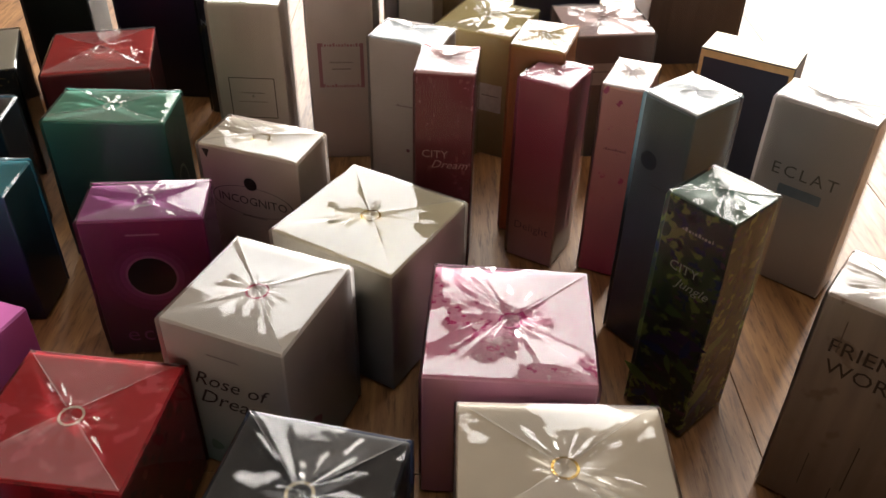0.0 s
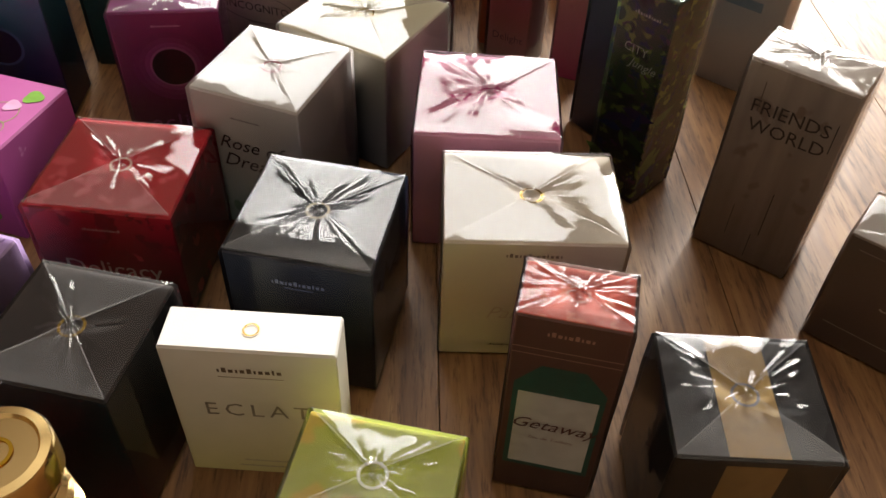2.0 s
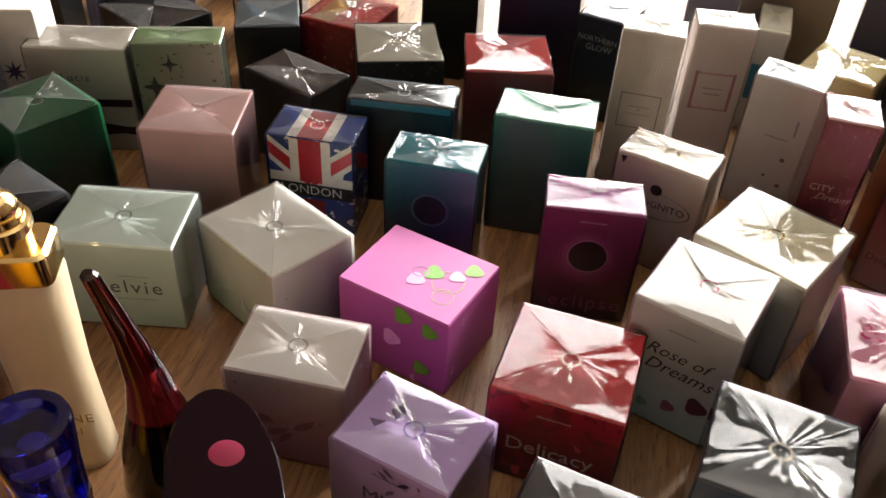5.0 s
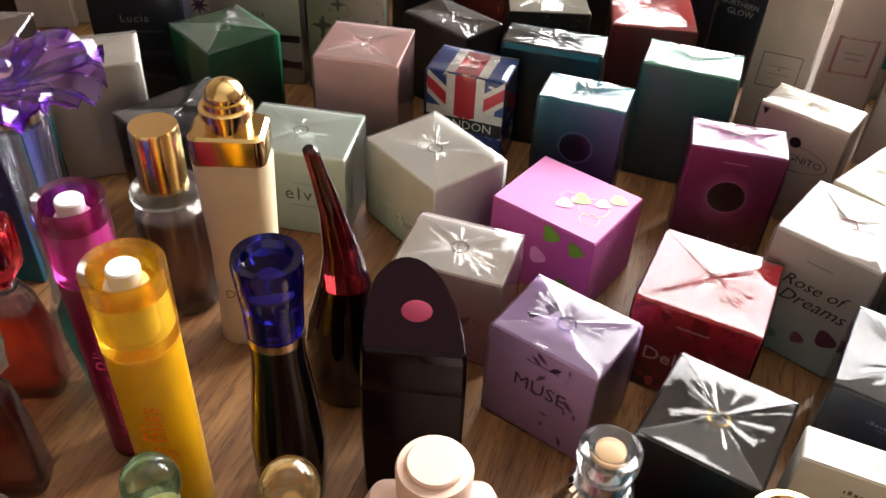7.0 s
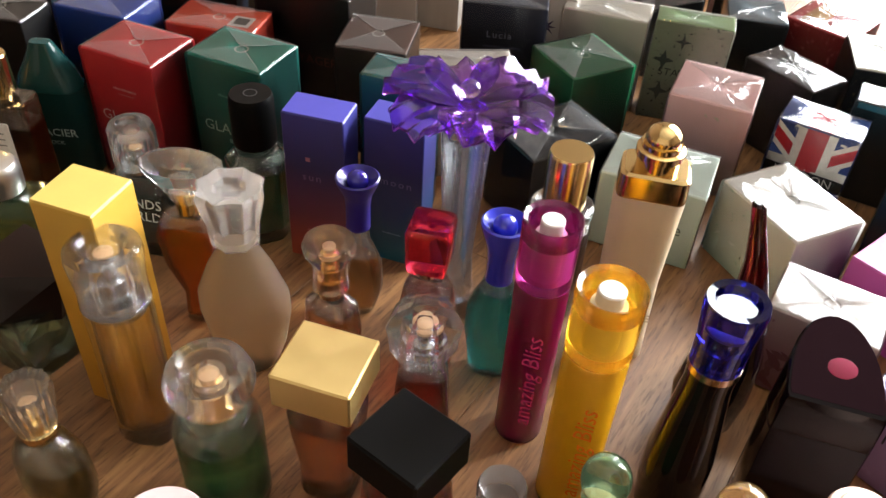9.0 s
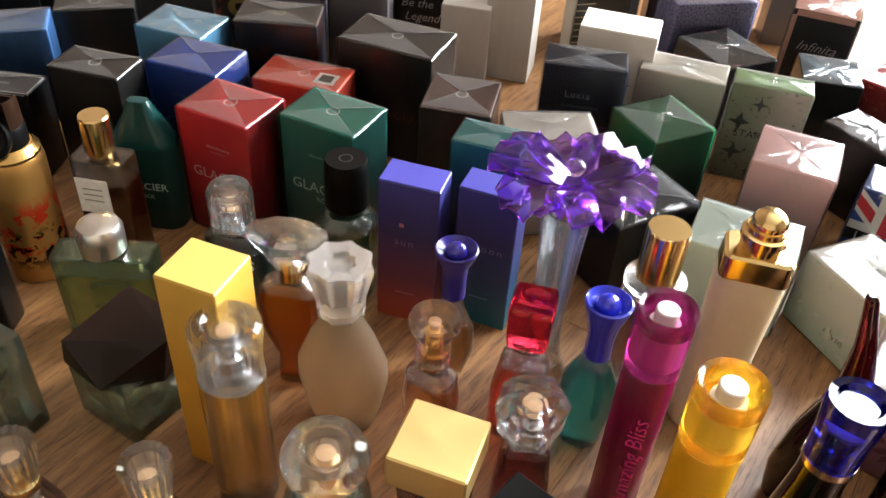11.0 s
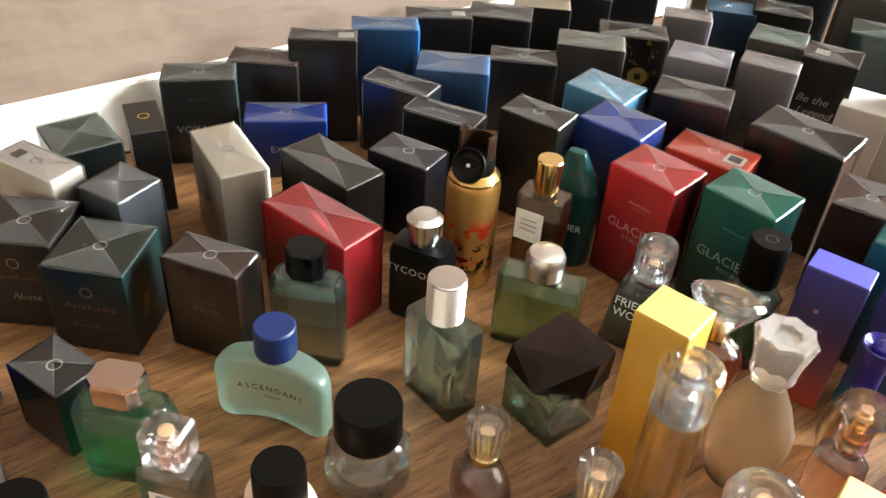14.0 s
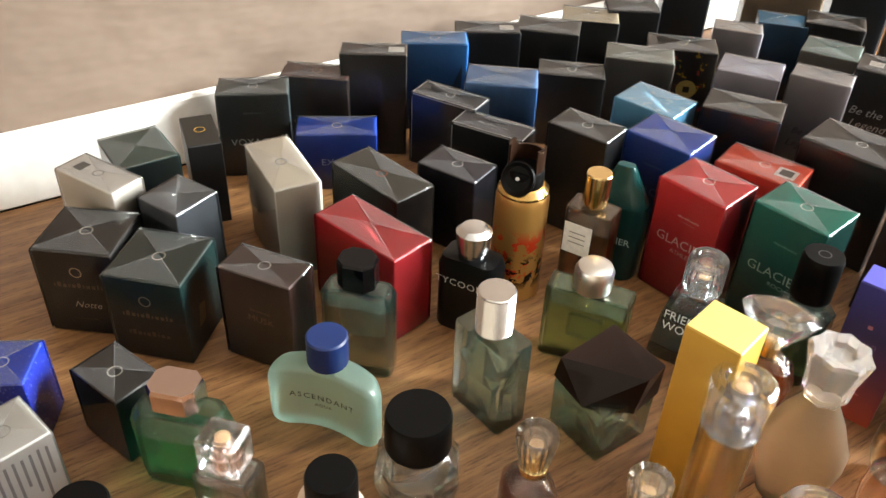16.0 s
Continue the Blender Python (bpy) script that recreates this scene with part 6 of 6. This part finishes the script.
b = bottle(-0.5181, -0.0558, -6.0127, "coral-pink glass bottle with broad black square cap")
vessel(b, rounded(0.05, 0.046, 0.016, 5), [(0, 0.8), (0.004, 0.92), (0.05, 1.04), (0.08, 0.95), (0.09, 0.7)], glass("f8bcb0"), glass("e05a48", 0.0, 0.5, 0.4, 1.15), 0.07, 0.12, foot=0.012)
part("cap", rbox(0.051, 0.049, 0.028, 0.0015, 0.093), plastic("050505", 0.5), b, "matt black square cap")

b = bottle(-0.6391, -0.0874, 0, "round pale green bottle with broad crystal cap")
vessel(b, ring_of(36), [(0, 0.025), (0.003, 0.0275), (0.075, 0.0275), (0.085, 0.022), (0.088, 0.012)], glass("b8f0c8"), glass("58c884", 0.0, 0.5, 0.4, 1.15), 0.068, 0.1, foot=0.01)
part("collar", turned(((0.012, 0.088), (0.012, 0.098), (0.008, 0.1)), 24), GOLD, b)
inside(b, 0.1, 0.0085, 0.016, metal("e4c08a", 0.3))
part("cap", turned(((0.016, 0.094), (0.022, 0.1), (0.027, 0.112), (0.027, 0.118), (0.024, 0.125), (0.018, 0.1275), (0.015, 0.124)), 40), CLEAR, b, "broad clear crystal cap")
cavity(b, 0.0955, 0.117, 0.0125)


def bulb(x, y, h, code, liquid, label):
    """A small ribbed bottle with a bubble stopper."""
    t = bottle(x, y, 0, label)
    vessel(t, scallops(10, 1.0, 0.04, 4), [(0, 0.016), (0.004, 0.021), (0.03, 0.025), (0.055, 0.0225), (h - 0.058, 0.013), (h - 0.05, 0.0095)], glass(code, 0.0, 0.3, 0.55, inner_light=0.03), glass(liquid, 0.0, 0.5, 0.5, 1.12), 0.05, 0.12)
    part("collar", turned(((0.0105, h - 0.051), (0.0105, h - 0.04)), 24), metal("d8c8a8", 0.2), t)
    inside(t, h - 0.04, 0.006, 0.014, plastic("e8e4d8", 0.4))
    part("stopper", turned([(0.0105, h - 0.04), (0.0115, h - 0.034)] + [(0.0142 * math.sin(a), h - 0.0165 - 0.0165 * math.cos(a)) for a in (0.8 + i * 2.25 / 10 for i in range(11))], 28), glass(code, 0.0, 0.2, 0.45, inner_light=0.03), t, "clear bubble stopper")
    return t


bulb(-0.417, -0.012, 0.128, "9ce0a4", "4cb868", "small ribbed green bottle with bubble stopper")
bulb(-0.3487, 0.0013, 0.142, "f8c878", "f0b860", "small ribbed honey bottle with bubble stopper")

b = bottle(-0.2930, 0.0431, 20, "frosted blush bottle with round matt cap")
part("glass_body", loft(rounded(0.075, 0.034, 0.01, 5), [(0, 0.95), (0.003, 1), (0.07, 1), (0.084, 0.86), (0.09, 0.5)]), frosted("f4dccf", 0.7, 0.35), b, "frosted blush glass")
part("core", loft(rounded(0.07, 0.028, 0.008, 4), [(0.004, 0.95), (0.066, 0.95)]), plastic("eccabc", 0.5), b)
part("cap", turned(((0.017, 0.09), (0.0185, 0.092), (0.0195, 0.114), (0.0185, 0.1165), (0.0145, 0.117), (0.0145, 0.119), (0.0135, 0.12)), 36), plastic("e4c4b4", 0.45), b, "matt blush cap")

b = bottle(-0.2143, 0.0831, 25, "round coral bottle with twisted silver crystal cap")
vessel(b, ring_of(32), [(0, 0.02), (0.004, 0.025), (0.03, 0.029), (0.055, 0.025), (0.075, 0.014)], glass("f0b0a0"), scent("d8684c"), 0.05, 0.1)
part("collar", loft(scallops(16, 0.0165, 0.0005, 4), [(0.075, 1), (0.079, 1.06), (0.083, 0.98), (0.087, 1.04), (0.09, 0.9)]), SILVER, b)
part("cap", turned(((0.0135, 0.09), (0.014, 0.1), (0.0165, 0.112), (0.016, 0.118), (0.012, 0.122)), 30), glass("eceef0"), b, "clear silver cap")
inside(b, 0.09, 0.0105, 0.024, STEEL)

b = bottle(-0.1381, 0.0388, 0, "golden bottle with coin cap and ribbed neck")
part("glass_body", turned(((0.016, 0), (0.02, 0.004), (0.022, 0.06), (0.018, 0.1), (0.014, 0.115)), 32), glass("d8b860"), b)
for k in range(5):
    part("neck_ring", turned(((0.0145, 0.114 + 0.006 * k), (0.0175 - 0.0004 * k, 0.117 + 0.006 * k), (0.0145, 0.1195 + 0.006 * k)), 32), GOLD, b)
part("cap", turned(((0.017, 0.145), (0.0185, 0.147), (0.0185, 0.158), (0.0175, 0.16), (0.0145, 0.1605), (0.0135, 0.159)), 36), GOLD, b, "polished gold coin cap")
part("ring_mark", annulus(0.006, 0.0012), metal("b8902c", 0.3), b, at=pose(0, 0, 0.1596))

b = bottle(-0.235, 0.038, 25, "pink bottle with square cap and gold disc")
vessel(b, rounded(0.04, 0.03, 0.006, 3), [(0, 0.95), (0.003, 1), (0.06, 1), (0.066, 0.7)], glass("f0c0c4"), scent("e08a94"), 0.05, 0.1)
part("cap", rbox(0.034, 0.026, 0.026, 0.0015, 0.067), plastic("d8848c", 0.3, 0.4), b, "glossy pink square cap")
part("gold_disc", turned(((0.008, 0.093), (0.008, 0.0945)), 24), GOLD, b)

b = bottle(-0.170, 0.075, 20, "turquoise bottle with flat turquoise cap")
vessel(b, rounded(0.036, 0.026, 0.006, 3), [(0, 0.95), (0.003, 1), (0.052, 1), (0.058, 0.7)], glass("8ad8e0"), scent("2ca4b8"), 0.045, 0.1)
part("cap", rbox(0.03, 0.022, 0.03, 0.0015, 0.059), plastic("1c90b0", 0.25, 0.5), b, "glossy turquoise cap")

b = bottle(-0.4542, -0.0669, 0, "slim rose bottle with frosted white cap")
_h = 0.1422
vessel(b, ring_of(28), [(0, 0.013), (0.003, 0.0145), (_h - 0.045, 0.0145), (_h - 0.035, 0.011)], glass("d8a498"), scent("b04c44"), _h - 0.06, 0.12)
part("collar", turned(((0.0118, _h - 0.036), (0.0118, _h - 0.026)), 24), metal("c0b0a8", 0.3), b)
part("cap", turned(((0.0122, _h - 0.026), (0.0128, _h - 0.003), (0.0118, _h), (0.009, _h - 0.001)), 28), glass("ece8e6", 0.2, 0.2), b, "frosted white cap")


def crown(x, y, h, code, liquid, label):
    """A round bottle with a gold collar and a ribbed glass stopper."""
    t = bottle(x, y, 0, label)
    vessel(t, ring_of(36), [(0, 0.02, 0.014), (0.003, 0.025, 0.017), (0.022, 0.03, 0.02), (0.045, 0.028, 0.019), (0.06, 0.018, 0.014), (0.066, 0.01, 0.01)], glass(code, 0.0, 0.5, 0.25), glass(liquid, 0.0, 0.5, 0.25, 1.15), 0.045, 0.12)
    part("collar", turned(((0.0105, 0.066), (0.0115, 0.068), (0.0115, 0.074), (0.009, 0.076)), 24), GOLD, t)
    inside(t, 0.076, 0.0075, 0.018, metal("e0b868", 0.25))
    part("stopper", loft(scallops(18, 0.0145, 0.0006, 4), [(0.072, 0.75), (0.076, 0.8), (0.098, 1.05), (h - 0.002, 1.1), (h, 1.04), (h - 0.003, 0.8)]), CLEAR, t, "ribbed clear stopper")
    cavity(t, 0.0735, h - 0.006, 0.0098, 1.1)
    return t


crown(-0.8000, -0.1935, 0.1088, "d8b4b4", "8c5c60", "round mauve glass bottle with ribbed crystal stopper")
crown(-0.7253, -0.1520, 0.1101, "c8c08c", "6c6430", "round olive glass bottle with ribbed crystal stopper")

b = bottle(-0.8776, -0.2483, 10, "faceted clear bottle with wide black cap")
vessel(b, ring_of(8, 1, 0.5), [(0, 0.028), (0.003, 0.034), (0.02, 0.0375), (0.04, 0.036), (0.05, 0.026), (0.053, 0.018)], glass("f0f8e0"))
crystal(b, ring_of(9, 0.033), 0.008, 0.043, 5, glass("eef0c8", 0.0, 0.2, 0.2), 5, 0.45)
part("collar", turned(((0.017, 0.053), (0.017, 0.056)), 28), STEEL, b)
part("cap", turned(((0.0265, 0.056), (0.0272, 0.058), (0.0268, 0.09), (0.0255, 0.093)), 44), BLACK, b, "wide matt black cap")
b.scale.z = 0.95

b = bottle(-0.9279, -0.3880, 40, "clear square bottle with crystal cube cap")
vessel(b, rounded(0.048, 0.03, 0.003, 2), [(0, 0.97), (0.002, 1), (0.056, 1), (0.06, 0.9)], glass("fafef4"), scent("f4f4e4"), 0.048, 0.16, foot=0.01)
part("collar", turned(((0.011, 0.06), (0.011, 0.066)), 24), SILVER, b)
inside(b, 0.066, 0.008, 0.024, metal("e4d0c8", 0.25))
part("cap", rbox(0.034, 0.03, 0.034, 0.003, 0.064), CLEAR, b, "clear crystal cube cap")
_l = part("label_print", rbox(0.03, 0.0003, 0.024, 0, 0.012, 0, -0.0153), ink("e8e6e0", 0.6), b)
part("dark_print", rbox(0.018, 0.0003, 0.012, 0, 0.022, 0, -0.0157), board("38383c", spots=(("e0e0dc", 300, 0.52),)), _l)

b = bottle(-0.8576, -0.3343, 0, "round cream bottle with black cap")
part("glass_body", loft(ring_of(40), [(0, 0.03, 0.022), (0.003, 0.034, 0.025), (0.03, 0.037, 0.027), (0.05, 0.034, 0.025), (0.056, 0.024, 0.019)]), plastic("dcc4b0", 0.3, 0.4), b, "glossy cream body")
part("cap", turned(((0.019, 0.056), (0.0198, 0.058), (0.0195, 0.089), (0.0182, 0.092)), 36), BLACK, b, "matt black cap")

b = bottle(-0.9073, -0.4924, 0, "blush round bottle with black cap")
part("glass_body", loft(ring_of(40), [(0, 0.028, 0.02), (0.004, 0.034, 0.024), (0.04, 0.036, 0.026), (0.07, 0.03, 0.022), (0.078, 0.02, 0.018)]), plastic("d8b8a4", 0.3, 0.4), b, "glossy blush body")
part("cap", turned(((0.0195, 0.078), (0.02, 0.08), (0.0198, 0.109), (0.0185, 0.111)), 36), BLACK, b, "matt black cap")

b = bottle(-0.60, -0.165, 0, "round dark bottle with pale pink cap")
part("glass_body", loft(ring_of(36), [(0, 0.024), (0.004, 0.028), (0.05, 0.03), (0.07, 0.022)]), plastic("14100e", 0.15, 0.5), b)
part("cap", turned(((0.02, 0.07), (0.024, 0.074), (0.0245, 0.098), (0.023, 0.1), (0.012, 0.0995)), 36), plastic("e8c8c8", 0.35, 0.3), b, "pale pink cap")

# the bottle whose stopper is a violet glass flower
b = bottle(-0.6153, 0.1533, 0, "slender clear vase bottle with violet glass flower stopper")
part("glass_body", turned(((0.02, 0), (0.022, 0.003), (0.014, 0.03), (0.0125, 0.06), (0.0145, 0.1), (0.0175, 0.15), (0.0185, 0.172), (0.0165, 0.176)), 36), glass("e8eef2"), b, "clear fluted glass")
part("core", turned(((0.008, 0.01), (0.007, 0.06), (0.01, 0.15), (0.011, 0.168)), 20), glass("9cb4e0"), b)
part("collar", turned(((0.0175, 0.174), (0.0178, 0.18), (0.009, 0.184)), 28), SILVER, b)
VIOLET = glass("8c3cd8", 0.02, 0.12, 0.55)


def petal(turn, length, width, lift):
    """A wavy thick glass petal."""
    bm = bmesh.new()
    nu, nv = 10, 8
    top, low = [], []
    for i in range(nu + 1):
        u = i / nu
        ra, rb = [], []
        for j in range(nv + 1):
            s = j / nv * 2 - 1
            wid = width * (0.18 + 0.82 * math.sin(min(1.0, u * 1.08) * math.pi * 0.62) ** 0.8) * (1 - 0.25 * u * u * abs(s) ** 2)
            x = 0.004 + length * u * (1 - 0.14 * s * s)
            z = lift * math.sin(u * 2.1) + 0.0055 * u * u * math.sin(s * 9 + turn) + 0.006 * u * abs(s) - 0.006 * u ** 3
            ra.append(bm.verts.new((x, wid * s, z + 0.0011)))
            rb.append(bm.verts.new((x, wid * s, z - 0.0011)))
        top.append(ra)
        low.append(rb)
    for i in range(nu):
        for j in range(nv):
            bm.faces.new((top[i][j], top[i][j + 1], top[i + 1][j + 1], top[i + 1][j]))
            bm.faces.new((low[i][j], low[i + 1][j], low[i + 1][j + 1], low[i][j + 1]))
    for i in range(nu):
        bm.faces.new((top[i][0], top[i + 1][0], low[i + 1][0], low[i][0]))
        bm.faces.new((top[i][nv], low[i][nv], low[i + 1][nv], top[i + 1][nv]))
    for j in range(nv):
        bm.faces.new((top[nu][j], top[nu][j + 1], low[nu][j + 1], low[nu][j]))
        bm.faces.new((top[0][j], low[0][j], low[0][j + 1], top[0][j + 1]))
    return bm


_flower = part("stopper", turned(((0.007, 0.182), (0.009, 0.19), (0.007, 0.196)), 24), VIOLET, b, "violet glass flower stopper")
for k in range(6):
    part("petal", petal(k * 1.7, 0.056 + 0.004 * math.sin(k * 2.3), 0.031, 0.010 + 0.005 * math.sin(k * 3.1)), VIOLET, _flower, at=pose(0, 0, 0.193 + 0.0012 * (k % 2), 0, 0, 60 * k + 12))
part("flower_heart", turned([(0.0075 * math.sin(a), 0.2075 - 0.0065 * math.cos(a)) for a in (0.3 + i * 2.75 / 10 for i in range(11))], 24), glass("c050f0", 0.0, 0.15), _flower)


# ---- floor boards ----
for _j in range(20):
    _x0 = -1.47 + 0.185 * _j
    _x1 = min(_x0 + 0.1846, 2.1)
    _y = -1.9 - (0.37 * _j) % 1.2
    while _y < 1.9:
        _a, _b = max(_y, -1.9), min(_y + 1.1996, 1.9)
        if _b - _a > 0.02 and _x1 - _x0 > 0.02:
            part("plank", rbox(_x1 - _x0, _b - _a, 0.012, 0.0003, -0.012), LAMINATE, floor, at=pose((_x0 + _x1) / 2, (_a + _b) / 2, 0), smooth=False)
        _y += 1.2
